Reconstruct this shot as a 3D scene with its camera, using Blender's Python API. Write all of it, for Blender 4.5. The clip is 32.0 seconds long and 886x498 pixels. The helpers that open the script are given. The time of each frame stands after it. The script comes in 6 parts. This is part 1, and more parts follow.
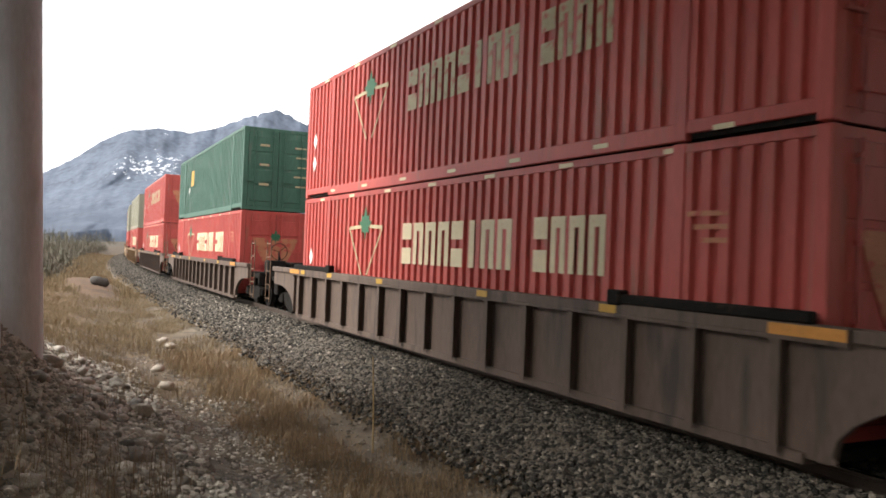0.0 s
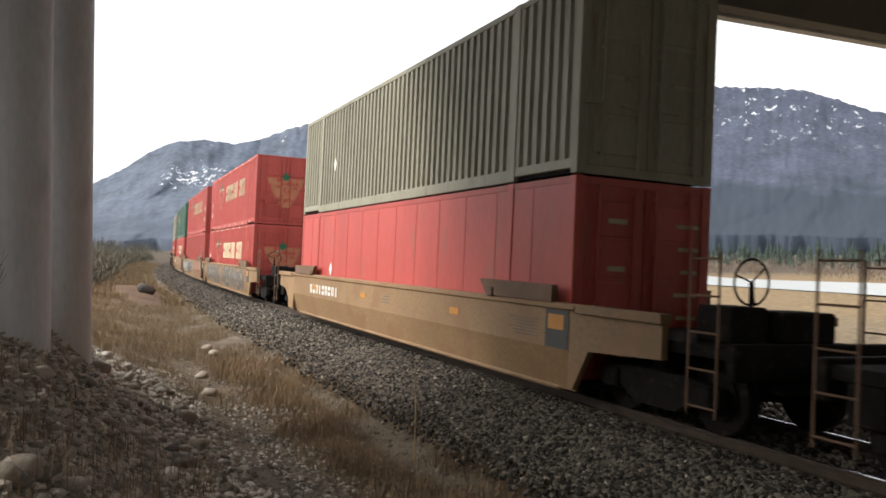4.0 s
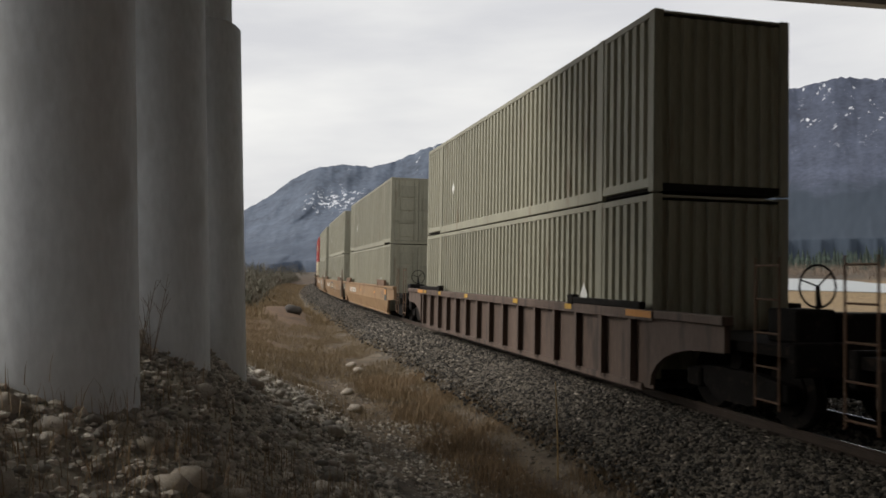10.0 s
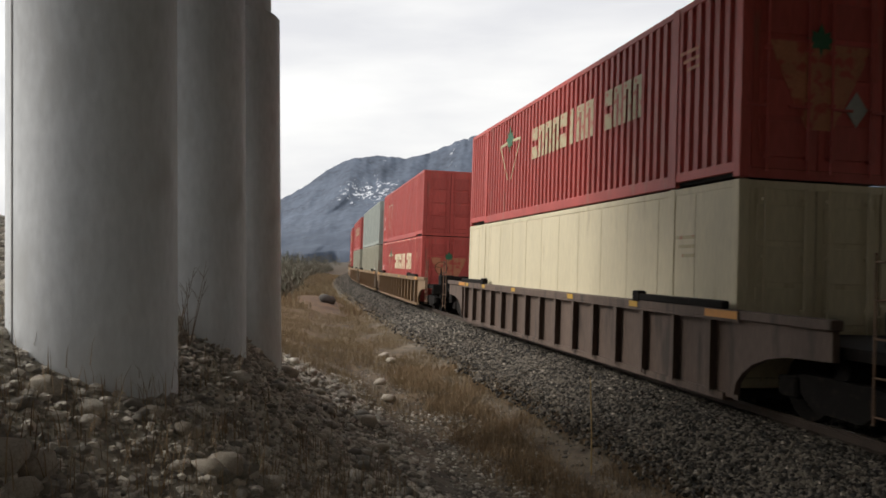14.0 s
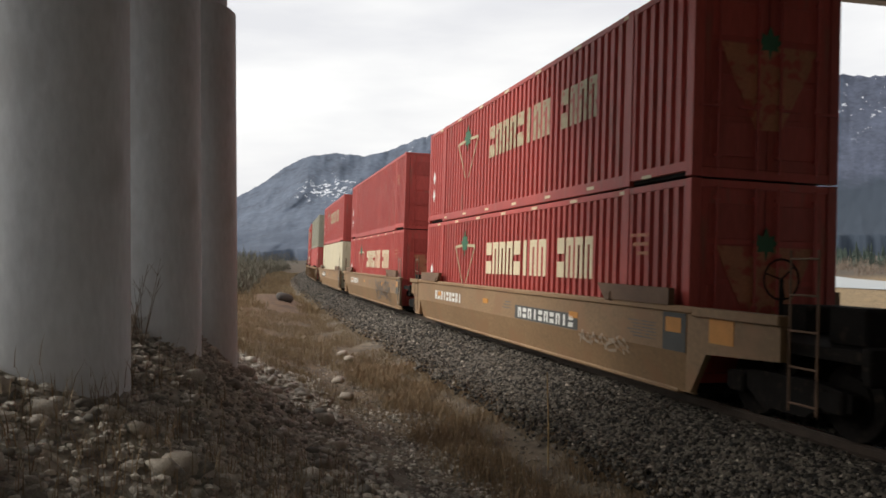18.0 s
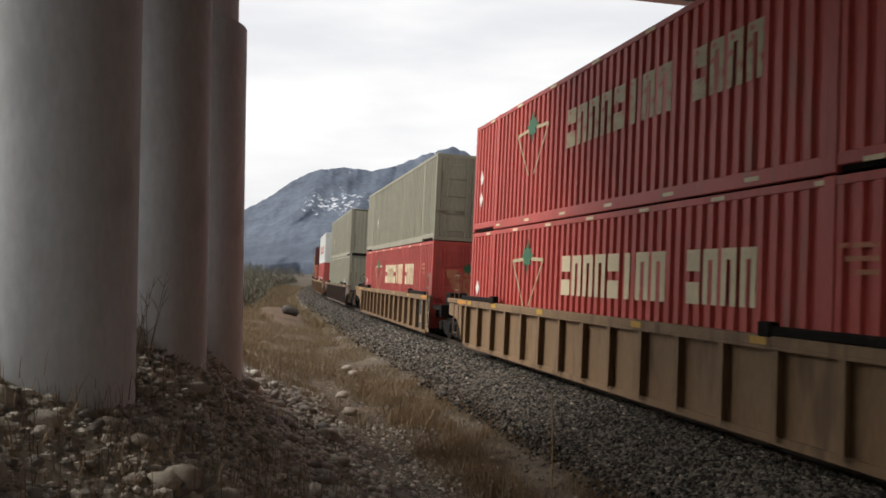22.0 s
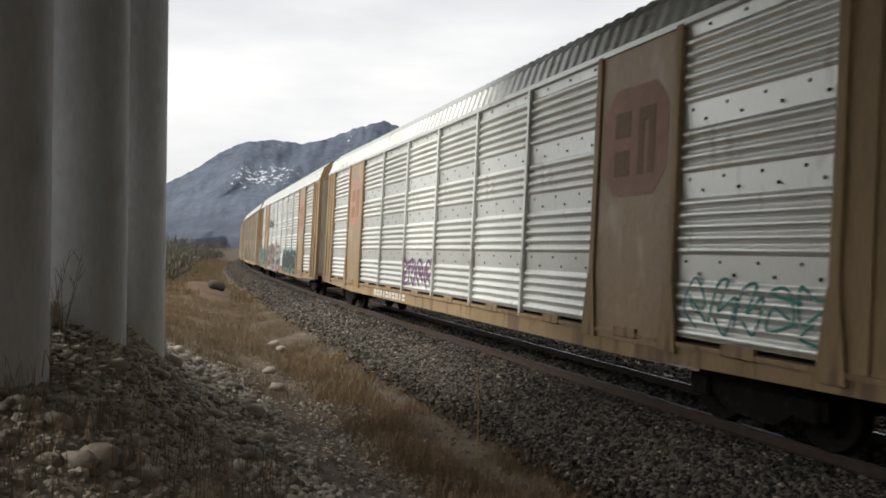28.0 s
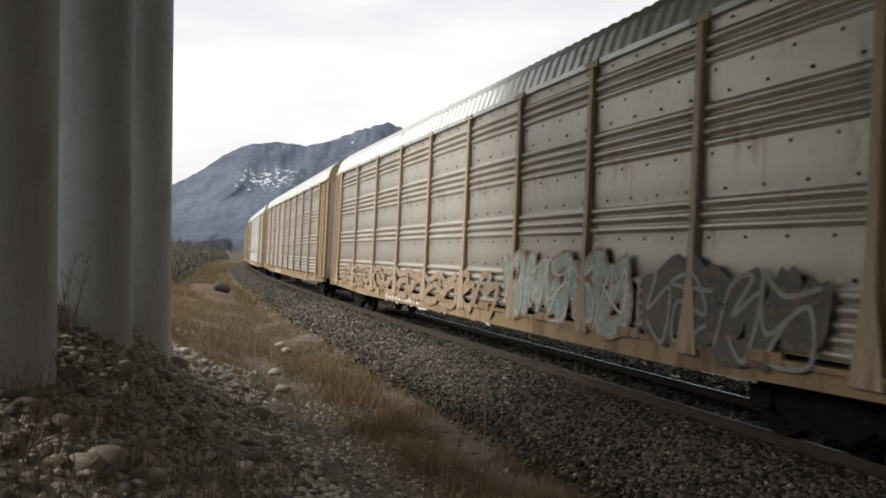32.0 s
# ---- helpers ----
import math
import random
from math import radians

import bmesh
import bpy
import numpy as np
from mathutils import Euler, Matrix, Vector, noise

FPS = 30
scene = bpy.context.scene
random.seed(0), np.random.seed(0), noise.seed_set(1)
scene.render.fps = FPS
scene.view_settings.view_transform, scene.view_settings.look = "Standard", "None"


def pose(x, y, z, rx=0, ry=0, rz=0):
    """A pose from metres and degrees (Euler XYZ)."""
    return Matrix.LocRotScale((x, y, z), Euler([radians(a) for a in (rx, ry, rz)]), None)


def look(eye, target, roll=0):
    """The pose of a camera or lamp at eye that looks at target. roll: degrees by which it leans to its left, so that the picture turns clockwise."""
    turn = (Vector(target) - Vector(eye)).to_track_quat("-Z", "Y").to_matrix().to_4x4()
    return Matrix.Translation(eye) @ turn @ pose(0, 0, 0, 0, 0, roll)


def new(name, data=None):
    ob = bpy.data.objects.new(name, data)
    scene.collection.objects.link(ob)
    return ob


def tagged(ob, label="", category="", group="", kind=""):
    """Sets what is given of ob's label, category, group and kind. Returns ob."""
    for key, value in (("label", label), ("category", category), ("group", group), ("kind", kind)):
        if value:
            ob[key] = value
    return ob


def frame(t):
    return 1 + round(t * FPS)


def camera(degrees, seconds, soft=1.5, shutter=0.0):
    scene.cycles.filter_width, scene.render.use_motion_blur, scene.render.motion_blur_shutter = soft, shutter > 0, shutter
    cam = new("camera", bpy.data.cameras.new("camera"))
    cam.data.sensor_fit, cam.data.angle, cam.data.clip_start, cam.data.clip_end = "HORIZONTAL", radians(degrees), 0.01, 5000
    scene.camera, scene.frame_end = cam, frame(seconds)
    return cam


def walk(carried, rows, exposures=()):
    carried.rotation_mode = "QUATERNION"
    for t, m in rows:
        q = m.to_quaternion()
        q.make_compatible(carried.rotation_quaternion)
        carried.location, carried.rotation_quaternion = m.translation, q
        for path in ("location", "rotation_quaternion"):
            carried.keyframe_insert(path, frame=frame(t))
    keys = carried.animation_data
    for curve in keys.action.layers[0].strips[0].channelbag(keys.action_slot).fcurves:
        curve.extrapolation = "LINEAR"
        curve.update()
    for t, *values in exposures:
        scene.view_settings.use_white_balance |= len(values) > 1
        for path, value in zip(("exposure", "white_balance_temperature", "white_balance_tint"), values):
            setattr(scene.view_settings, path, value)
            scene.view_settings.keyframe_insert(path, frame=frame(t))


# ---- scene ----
cam = camera(58.5, 32.0, soft=1.7, shutter=0.07)

# seconds, x, y, z, tilt from straight down, roll, yaw
WALK = [
    (0.0, 0.066, -0.082, 2.130, 89.51, -0.13, 3.39),
    (0.5, 0.071, -0.067, 2.125, 90.45, 0.49, 3.71),
    (1.0, 0.064, -0.110, 2.142, 90.45, 0.67, 3.12),
    (1.5, 0.056, -0.057, 2.114, 90.07, 0.65, 4.23),
    (2.0, 0.048, -0.037, 2.112, 90.21, 0.28, 4.85),
    (2.5, 0.042, -0.031, 2.113, 90.37, 0.30, 5.98),
    (3.0, 0.047, -0.038, 2.114, 90.24, -0.10, 6.71),
    (3.5, 0.030, -0.020, 2.109, 90.36, -0.34, 6.23),
    (5.5, 0.010, 0.010, 2.102, 89.62, -0.73, 7.31),
    (6.0, 0.023, -0.014, 2.110, 90.19, -0.45, 8.42),
    (6.5, 0.006, 0.012, 2.100, 91.13, -0.55, 10.15),
    (7.0, 0.012, 0.011, 2.098, 90.95, -0.63, 10.75),
    (7.5, 0.006, 0.001, 2.094, 91.26, -0.72, 11.25),
    (8.0, -0.009, 0.004, 2.100, 91.06, -1.22, 14.31),
    (8.5, 0.001, 0.005, 2.099, 90.87, -1.15, 15.46),
    (9.0, 0.012, -0.004, 2.097, 90.52, -0.70, 16.40),
    (9.5, 0.004, 0.001, 2.103, 90.95, 0.04, 16.55),
    (10.0, 0.016, -0.016, 2.109, 91.45, 1.31, 16.10),
    (10.5, 0.010, -0.016, 2.097, 90.86, 1.47, 15.78),
    (11.0, -0.009, -0.002, 2.095, 90.16, 0.99, 16.24),
    (11.5, -0.007, -0.023, 2.098, 90.88, 0.98, 16.97),
    (12.0, -0.022, -0.008, 2.098, 91.43, 1.76, 18.79),
    (12.5, -0.019, -0.021, 2.106, 91.06, 1.36, 19.14),
    (13.0, -0.026, -0.009, 2.100, 91.07, 1.35, 19.22),
    (13.5, -0.026, 0.004, 2.100, 91.04, 0.74, 19.21),
    (15.5, -0.024, 0.020, 2.097, 90.46, 0.75, 15.39),
    (16.0, -0.025, 0.020, 2.093, 90.53, 0.72, 14.90),
    (16.5, -0.015, 0.010, 2.095, 90.50, 0.49, 14.93),
    (17.0, -0.021, 0.024, 2.090, 90.65, 0.29, 15.10),
    (17.5, -0.019, 0.015, 2.088, 90.65, 0.31, 15.27),
    (18.0, -0.016, 0.002, 2.089, 90.75, 0.48, 15.49),
    (18.5, -0.026, 0.008, 2.089, 90.47, 0.48, 15.97),
    (19.0, -0.029, 0.024, 2.096, 90.74, 0.65, 16.20),
    (19.5, -0.028, 0.014, 2.097, 91.79, 1.36, 16.00),
    (20.0, -0.034, 0.026, 2.090, 91.15, 0.78, 15.29),
    (20.5, -0.039, 0.026, 2.091, 90.81, 0.20, 14.85),
    (21.0, -0.040, 0.015, 2.090, 91.54, -0.09, 15.91),
    (21.5, -0.038, 0.022, 2.094, 91.86, -0.33, 15.75),
    (22.0, -0.018, 0.002, 2.098, 91.88, -0.40, 15.92),
    (22.5, -0.024, 0.011, 2.098, 91.78, -0.37, 15.89),
    (23.0, -0.032, 0.013, 2.096, 92.07, -0.30, 15.84),
    (23.5, -0.022, 0.007, 2.097, 92.09, -0.42, 15.86),
    (24.0, -0.018, 0.003, 2.101, 91.81, -0.43, 15.86),
    (24.5, -0.012, 0.012, 2.103, 92.04, -0.37, 15.75),
    (25.0, -0.016, 0.016, 2.100, 92.37, -0.20, 15.38),
    (25.5, -0.005, 0.007, 2.100, 92.32, 0.00, 15.10),
    (27.5, 0.006, 0.016, 2.093, 91.51, 0.01, 13.53),
    (28.0, 0.022, 0.012, 2.100, 90.11, -0.65, 10.93),
    (28.5, 0.010, 0.035, 2.096, 89.94, -0.48, 10.16),
    (29.0, 0.008, 0.025, 2.093, 90.07, -0.41, 10.32),
    (29.5, 0.012, 0.015, 2.092, 90.07, -0.75, 10.30),
    (30.0, -0.005, 0.028, 2.092, 90.54, -0.72, 10.91),
    (30.5, 0.018, 0.011, 2.095, 90.59, -0.35, 10.92),
    (31.0, 0.019, 0.018, 2.098, 90.37, -0.51, 10.42),
    (31.5, 0.014, 0.017, 2.095, 90.26, -0.54, 10.07),
    (32.0, -0.009, 0.032, 2.092, 90.21, -0.46, 11.23),
]
EXPOSURES = [(0, 1.24), (2, 1.2), (3, 0.98), (6, 0.72), (8, 0.38), (9, 0.28), (10, 0.0), (11, 0.12), (12, 0.0), (13, 0.12), (16, 0.28), (18, 0.26), (22, 0.28), (24, 0.2), (25, 0.04), (28, 0.24), (29, 0.14), (31, 0.26), (32, 0.32)]
walk(cam, [(r[0], pose(*r[1:])) for r in WALK], EXPOSURES)

# ---- light: an overcast sky, brighter towards the hidden sun on the left ----
SUN_DIR = (radians(34), radians(104))        # elevation, yaw to the left of +y
world = bpy.data.worlds.new("sky")
scene.world = world
world.use_nodes = True
wn, wl = world.node_tree.nodes, world.node_tree.links
wn.clear()
w_out, w_bg = wn.new("ShaderNodeOutputWorld"), wn.new("ShaderNodeBackground")
w_sky = wn.new("ShaderNodeTexSky")
w_sky.sky_type, w_sky.sun_disc = "NISHITA", False
w_sky.sun_elevation, w_sky.sun_rotation = SUN_DIR[0], -SUN_DIR[1]
w_sky.air_density, w_sky.dust_density = 1.0, 4.0
w_co, w_map = wn.new("ShaderNodeTexCoord"), wn.new("ShaderNodeMapping")
w_map.inputs["Scale"].default_value = (1.6, 1.6, 7.0)
w_noise, w_ramp, w_mix = wn.new("ShaderNodeTexNoise"), wn.new("ShaderNodeValToRGB"), wn.new("ShaderNodeMix")
w_noise.inputs["Scale"].default_value, w_noise.inputs["Detail"].default_value = 1.7, 6.0
w_ramp.color_ramp.elements[0].position, w_ramp.color_ramp.elements[1].position = 0.33, 0.68
w_ramp.color_ramp.elements[0].color = (8.3, 8.3, 8.5, 1)
w_ramp.color_ramp.elements[1].color = (11.0, 10.9, 10.6, 1)
w_mix.data_type, w_mix.inputs["Factor"].default_value = "RGBA", 0.9
wl.new(w_co.outputs["Generated"], w_map.inputs["Vector"])
wl.new(w_map.outputs["Vector"], w_noise.inputs["Vector"])
wl.new(w_noise.outputs["Fac"], w_ramp.inputs["Fac"])
wl.new(w_sky.outputs["Color"], w_mix.inputs["A"])
wl.new(w_ramp.outputs["Color"], w_mix.inputs["B"])
wl.new(w_mix.outputs["Result"], w_bg.inputs["Color"])
w_bg.inputs["Strength"].default_value = 0.09
wl.new(w_bg.outputs["Background"], w_out.inputs["Surface"])
sun = new("sun", bpy.data.lights.new("sun", "SUN"))
sun.data.energy, sun.data.angle, sun.data.color = 2.5, radians(24), (1.0, 0.95, 0.88)
_e, _y = SUN_DIR
_to = Vector((-math.sin(_y) * math.cos(_e), math.cos(_y) * math.cos(_e), math.sin(_e)))
sun.matrix_world = look(_to * 60, (0, 0, 0))


# ---- materials ----
def mat(name, col, rough=0.7, metal=0.0, var=0.2, scale=2.0, stain=None, stain_at=0.62, fine=60.0, bump=0.15,
        stretch=(1, 1, 1), island=0.0, spec=0.4, per_object=0.0):
    """Colour with a broad and a fine variation, stains of another colour and fine relief."""
    m = bpy.data.materials.new(name)
    m.use_nodes = True
    n, l = m.node_tree.nodes, m.node_tree.links
    b = n["Principled BSDF"]
    b.inputs["Roughness"].default_value, b.inputs["Metallic"].default_value = rough, metal
    b.inputs["Specular IOR Level"].default_value = spec
    co, mp = n.new("ShaderNodeTexCoord"), n.new("ShaderNodeMapping")
    mp.inputs["Scale"].default_value = stretch
    l.new(co.outputs["Object"], mp.inputs["Vector"])
    big, small = n.new("ShaderNodeTexNoise"), n.new("ShaderNodeTexNoise")
    big.inputs["Scale"].default_value, big.inputs["Detail"].default_value = scale, 6.0
    small.inputs["Scale"].default_value, small.inputs["Detail"].default_value = fine, 4.0
    for t in (big, small):
        l.new(mp.outputs["Vector"], t.inputs["Vector"])
    add = n.new("ShaderNodeMath")
    add.operation = "ADD"
    l.new(big.outputs["Fac"], add.inputs[0])
    l.new(small.outputs["Fac"], add.inputs[1])
    last = add.outputs[0]
    if island or per_object:
        src = n.new("ShaderNodeNewGeometry" if island else "ShaderNodeObjectInfo")
        mul = n.new("ShaderNodeMath")
        mul.operation = "MULTIPLY_ADD"
        mul.inputs[1].default_value, mul.inputs[2].default_value = island or per_object, -0.5 * (island or per_object)
        l.new(src.outputs["Random Per Island" if island else "Random"], mul.inputs[0])
        add2 = n.new("ShaderNodeMath")
        add2.operation = "ADD"
        l.new(last, add2.inputs[0])
        l.new(mul.outputs[0], add2.inputs[1])
        last = add2.outputs[0]
    rng = n.new("ShaderNodeMapRange")
    rng.inputs["From Min"].default_value, rng.inputs["From Max"].default_value = 0.6, 1.4
    rng.inputs["To Min"].default_value, rng.inputs["To Max"].default_value = 1 - var, 1 + var
    l.new(last, rng.inputs["Value"])
    mul = n.new("ShaderNodeVectorMath")
    mul.operation = "SCALE"
    mul.inputs[0].default_value = col
    l.new(rng.outputs["Result"], mul.inputs["Scale"])
    out = mul.outputs["Vector"]
    if stain:
        t = n.new("ShaderNodeTexNoise")
        t.inputs["Scale"].default_value, t.inputs["Detail"].default_value = scale * 2.7, 8.0
        l.new(mp.outputs["Vector"], t.inputs["Vector"])
        r = n.new("ShaderNodeMapRange")
        r.inputs["From Min"].default_value, r.inputs["From Max"].default_value = stain_at - 0.06, stain_at + 0.06
        l.new(t.outputs["Fac"], r.inputs["Value"])
        mx = n.new("ShaderNodeMix")
        mx.data_type = "RGBA"
        mx.inputs["B"].default_value = (*stain, 1)
        l.new(r.outputs["Result"], mx.inputs["Factor"])
        l.new(out, mx.inputs["A"])
        out = mx.outputs["Result"]
    l.new(out, b.inputs["Base Color"])
    bp = n.new("ShaderNodeBump")
    bp.inputs["Strength"].default_value, bp.inputs["Distance"].default_value = bump, 0.02
    l.new(small.outputs["Fac"], bp.inputs["Height"])
    l.new(bp.outputs["Normal"], b.inputs["Normal"])
    return m


STREAK = (1.0, 1.0, 0.16)
M = {
    "red": mat("red_paint", (0.41, 0.068, 0.056), 0.5, 0, 0.22, 1.3, (0.32, 0.10, 0.075), 0.66, 30, 0.05, STREAK, per_object=0.5),
    "green": mat("green_paint", (0.048, 0.118, 0.085), 0.5, 0, 0.25, 1.3, (0.10, 0.14, 0.11), 0.66, 30, 0.05, STREAK),
    "grey": mat("grey_olive_paint", (0.275, 0.265, 0.20), 0.55, 0, 0.2, 1.3, (0.20, 0.16, 0.11), 0.68, 30, 0.05, STREAK, per_object=0.4),
    "pale": mat("pale_grey_paint", (0.30, 0.33, 0.30), 0.55, 0, 0.18, 1.3, (0.22, 0.2, 0.17), 0.68, 30, 0.05, STREAK),
    "cream": mat("cream_paint", (0.56, 0.50, 0.35), 0.55, 0, 0.15, 1.2, (0.40, 0.34, 0.22), 0.68, 30, 0.04, STREAK),
    "white": mat("white_paint", (0.62, 0.63, 0.60), 0.55, 0, 0.15, 1.2, (0.40, 0.36, 0.31), 0.68, 30, 0.04, STREAK),
    "maroon": mat("maroon_paint", (0.10, 0.028, 0.024), 0.55, 0, 0.25, 1.2, (0.16, 0.07, 0.05), 0.66, 30, 0.05, STREAK),
    "orange": mat("orange_red_paint", (0.31, 0.075, 0.042), 0.5, 0, 0.2, 1.2, (0.30, 0.10, 0.06), 0.67, 30, 0.05, STREAK),
    "letter": mat("cream_lettering", (0.66, 0.57, 0.38), 0.6, 0, 0.15, 2, (0.5, 0.3, 0.2), 0.70, 40, 0.03),
    "faint": mat("faded_lettering", (0.42, 0.36, 0.22), 0.6, 0, 0.2, 2, (0.4, 0.12, 0.09), 0.6, 40, 0.03),
    "doorfaint": mat("faded_door_emblem", (0.43, 0.17, 0.09), 0.6, 0, 0.25, 2, (0.4, 0.07, 0.05), 0.56, 40, 0.03),
    "dotgreen": mat("green_emblem", (0.03, 0.12, 0.06), 0.6, 0, 0.15, 4),
    "redletter": mat("red_lettering", (0.45, 0.10, 0.08), 0.6, 0, 0.2, 3),
    "whiteletter": mat("white_lettering", (0.72, 0.72, 0.68), 0.6, 0, 0.15, 3),
    "blackmark": mat("black_marking", (0.03, 0.03, 0.028), 0.6, 0, 0.2, 5),
    "yellow": mat("yellow_reflector", (0.46, 0.27, 0.035), 0.5, 0, 0.15, 5),
    "reflect": mat("orange_reflector", (0.50, 0.22, 0.04), 0.5, 0, 0.2, 5),
    "guide": mat("worn_brown_guide", (0.15, 0.09, 0.055), 0.7, 0, 0.3, 2),
    "ladder": mat("worn_grey_rung", (0.32, 0.28, 0.23), 0.45, 0.4, 0.3, 5),
    "brown": mat("brown_car_paint", (0.105, 0.073, 0.057), 0.7, 0, 0.35, 1.4, (0.052, 0.038, 0.031), 0.6, 35, 0.08, STREAK),
    "tan": mat("tan_car_paint", (0.25, 0.157, 0.080), 0.62, 0, 0.26, 0.8, (0.235, 0.135, 0.068), 0.58, 22, 0.06, (0.5, 1, 0.7), per_object=0.5),
    "ochre": mat("ochre_car_paint", (0.205, 0.130, 0.070), 0.65, 0, 0.25, 1.4, (0.13, 0.08, 0.045), 0.6, 35, 0.06, STREAK),
    "dullgrey": mat("dull_grey_panel", (0.075, 0.078, 0.075), 0.7, 0, 0.3, 2),
    "steel": mat("dark_steel", (0.012, 0.0105, 0.0095), 0.85, 0.0, 0.4, 3, (0.03, 0.023, 0.018), 0.64, 30, 0.15, spec=0.12),
    "black": mat("black_grease", (0.012, 0.011, 0.010), 0.7, 0, 0.4, 3, spec=0.15),
    "galv": mat("galvanised_sheet", (0.74, 0.76, 0.73), 0.44, 0.7, 0.14, 0.8, (0.52, 0.50, 0.45), 0.66, 18, 0.03, (1.5, 1, 0.35), per_object=0.9),
    "galvdull": mat("weathered_sheet", (0.41, 0.38, 0.33), 0.42, 0.55, 0.18, 0.8, (0.30, 0.25, 0.19), 0.64, 18, 0.03, (1.5, 1, 0.35), per_object=0.8),
    "roofsheet": mat("roof_sheet", (0.50, 0.52, 0.50), 0.42, 0.5, 0.2, 1.0, (0.3, 0.28, 0.24), 0.65, 20, 0.05),
    "racktan": mat("rack_tan_paint", (0.33, 0.236, 0.13), 0.6, 0.1, 0.25, 1.2, (0.19, 0.125, 0.075), 0.6, 35, 0.06, STREAK),
    "rackpost": mat("rack_post_paint", (0.43, 0.34, 0.235), 0.6, 0.05, 0.2, 1.2, (0.28, 0.20, 0.13), 0.62, 35, 0.06, STREAK),
    "rackpanel": mat("rack_panel_paint", (0.33, 0.245, 0.155), 0.45, 0.15, 0.25, 0.9, (0.42, 0.34, 0.24), 0.6, 30, 0.05, (1, 1, 0.4)),
    "rackdoor": mat("rack_door_paint", (0.40, 0.37, 0.30), 0.6, 0.0, 0.2, 1.0, (0.25, 0.19, 0.12), 0.6, 35, 0.06, STREAK),
    "pink": mat("faded_pink_emblem", (0.40, 0.245, 0.185), 0.65, 0, 0.25, 3),
    "spray_white": mat("white_spray", (0.55, 0.56, 0.52), 0.6, 0, 0.3, 4),
    "spray_teal": mat("teal_spray", (0.07, 0.28, 0.25), 0.6, 0, 0.35, 4),
    "spray_black": mat("black_spray", (0.035, 0.035, 0.04), 0.6, 0, 0.3, 4),
    "spray_grey": mat("grey_spray", (0.30, 0.30, 0.28), 0.6, 0, 0.3, 4),
    "spray_fade": mat("faded_spray", (0.36, 0.30, 0.235), 0.65, 0, 0.35, 4, (0.31, 0.19, 0.105), 0.50),
    "spray_dim": mat("dim_spray", (0.10, 0.105, 0.105), 0.65, 0, 0.35, 4, (0.19, 0.13, 0.085), 0.56),
    "spray_brown": mat("brown_spray", (0.17, 0.12, 0.105), 0.65, 0, 0.3, 4),
    "spray_rose": mat("rose_spray", (0.30, 0.14, 0.10), 0.65, 0, 0.3, 4, (0.30, 0.18, 0.10), 0.54),
    "spray_mint": mat("pale_mint_spray", (0.36, 0.45, 0.41), 0.6, 0, 0.35, 4, (0.30, 0.29, 0.25), 0.56),
    "spray_pink": mat("pink_spray", (0.42, 0.10, 0.19), 0.6, 0, 0.3, 4),
    "spray_purple": mat("purple_spray", (0.16, 0.08, 0.17), 0.6, 0, 0.3, 4),
    "concrete": mat("concrete", (0.64, 0.66, 0.68), 0.85, 0, 0.14, 0.7, (0.53, 0.54, 0.545), 0.62, 14, 0.2, (1, 1, 0.4)),
    "seam": mat("dark_form_seam", (0.30, 0.30, 0.295), 0.9, 0, 0.2, 3),
    "soffit": mat("girder_steel", (0.14, 0.135, 0.13), 0.8, 0, 0.2, 0.8),
    "rail": mat("rail_steel", (0.08, 0.06, 0.047), 0.55, 0.5, 0.3, 6),
    "railtop": mat("polished_rail_head", (0.62, 0.62, 0.62), 0.22, 1.0, 0.1, 6, None, 0.6, 60, 0.02),
    "tie": mat("creosoted_tie", (0.04, 0.032, 0.027), 0.9, 0, 0.35, 5, None, 0.6, 60, 0.4, (1, 1, 1), per_object=0.5),
    "ballast": mat("ballast_stone", (0.090, 0.078, 0.063), 0.85, 0, 0.8, 6, (0.055, 0.048, 0.039), 0.6, 40, 0.3, island=2.6),
    "ballastbed": mat("ballast_bed_stone", (0.062, 0.054, 0.045), 0.9, 0, 0.6, 7, (0.035, 0.031, 0.026), 0.52, 16, 1.0),
    "cobble": mat("river_cobble", (0.42, 0.385, 0.33), 0.8, 0, 0.42, 5, (0.20, 0.175, 0.145), 0.60, 50, 0.25, island=1.6),
    "pathstone": mat("path_stone", (0.235, 0.205, 0.168), 0.85, 0, 0.5, 5, (0.12, 0.105, 0.088), 0.58, 50, 0.25, island=1.6),
    "cobble_one": mat("river_cobble_large", (0.34, 0.31, 0.265), 0.8, 0, 0.5, 5, (0.20, 0.175, 0.145), 0.58, 50, 0.25, per_object=1.6),
    "paleR": mat("pale_boulder", (0.37, 0.325, 0.265), 0.8, 0, 0.3, 5, (0.25, 0.215, 0.175), 0.6, 40, 0.3),
    "darkrock": mat("dark_rock", (0.07, 0.062, 0.055), 0.9, 0, 0.3, 4, None, 0.6, 30, 0.4),
    "grass": mat("dry_grass", (0.212, 0.157, 0.09), 0.9, 0, 0.3, 1.5, None, 0.6, 30, 0.0, island=1.4),
    "weeds": mat("dry_reddish_weeds", (0.27, 0.195, 0.118), 0.9, 0, 0.3, 1.5, None, 0.6, 30, 0.0, island=1.4),
    "stalk": mat("dry_yellow_stalk", (0.38, 0.27, 0.13), 0.8, 0, 0.2, 4),
    "twig": mat("bare_twigs", (0.17, 0.13, 0.098), 0.9, 0, 0.3, 0.3, None, 0.6, 30, 0.0, island=1.3),
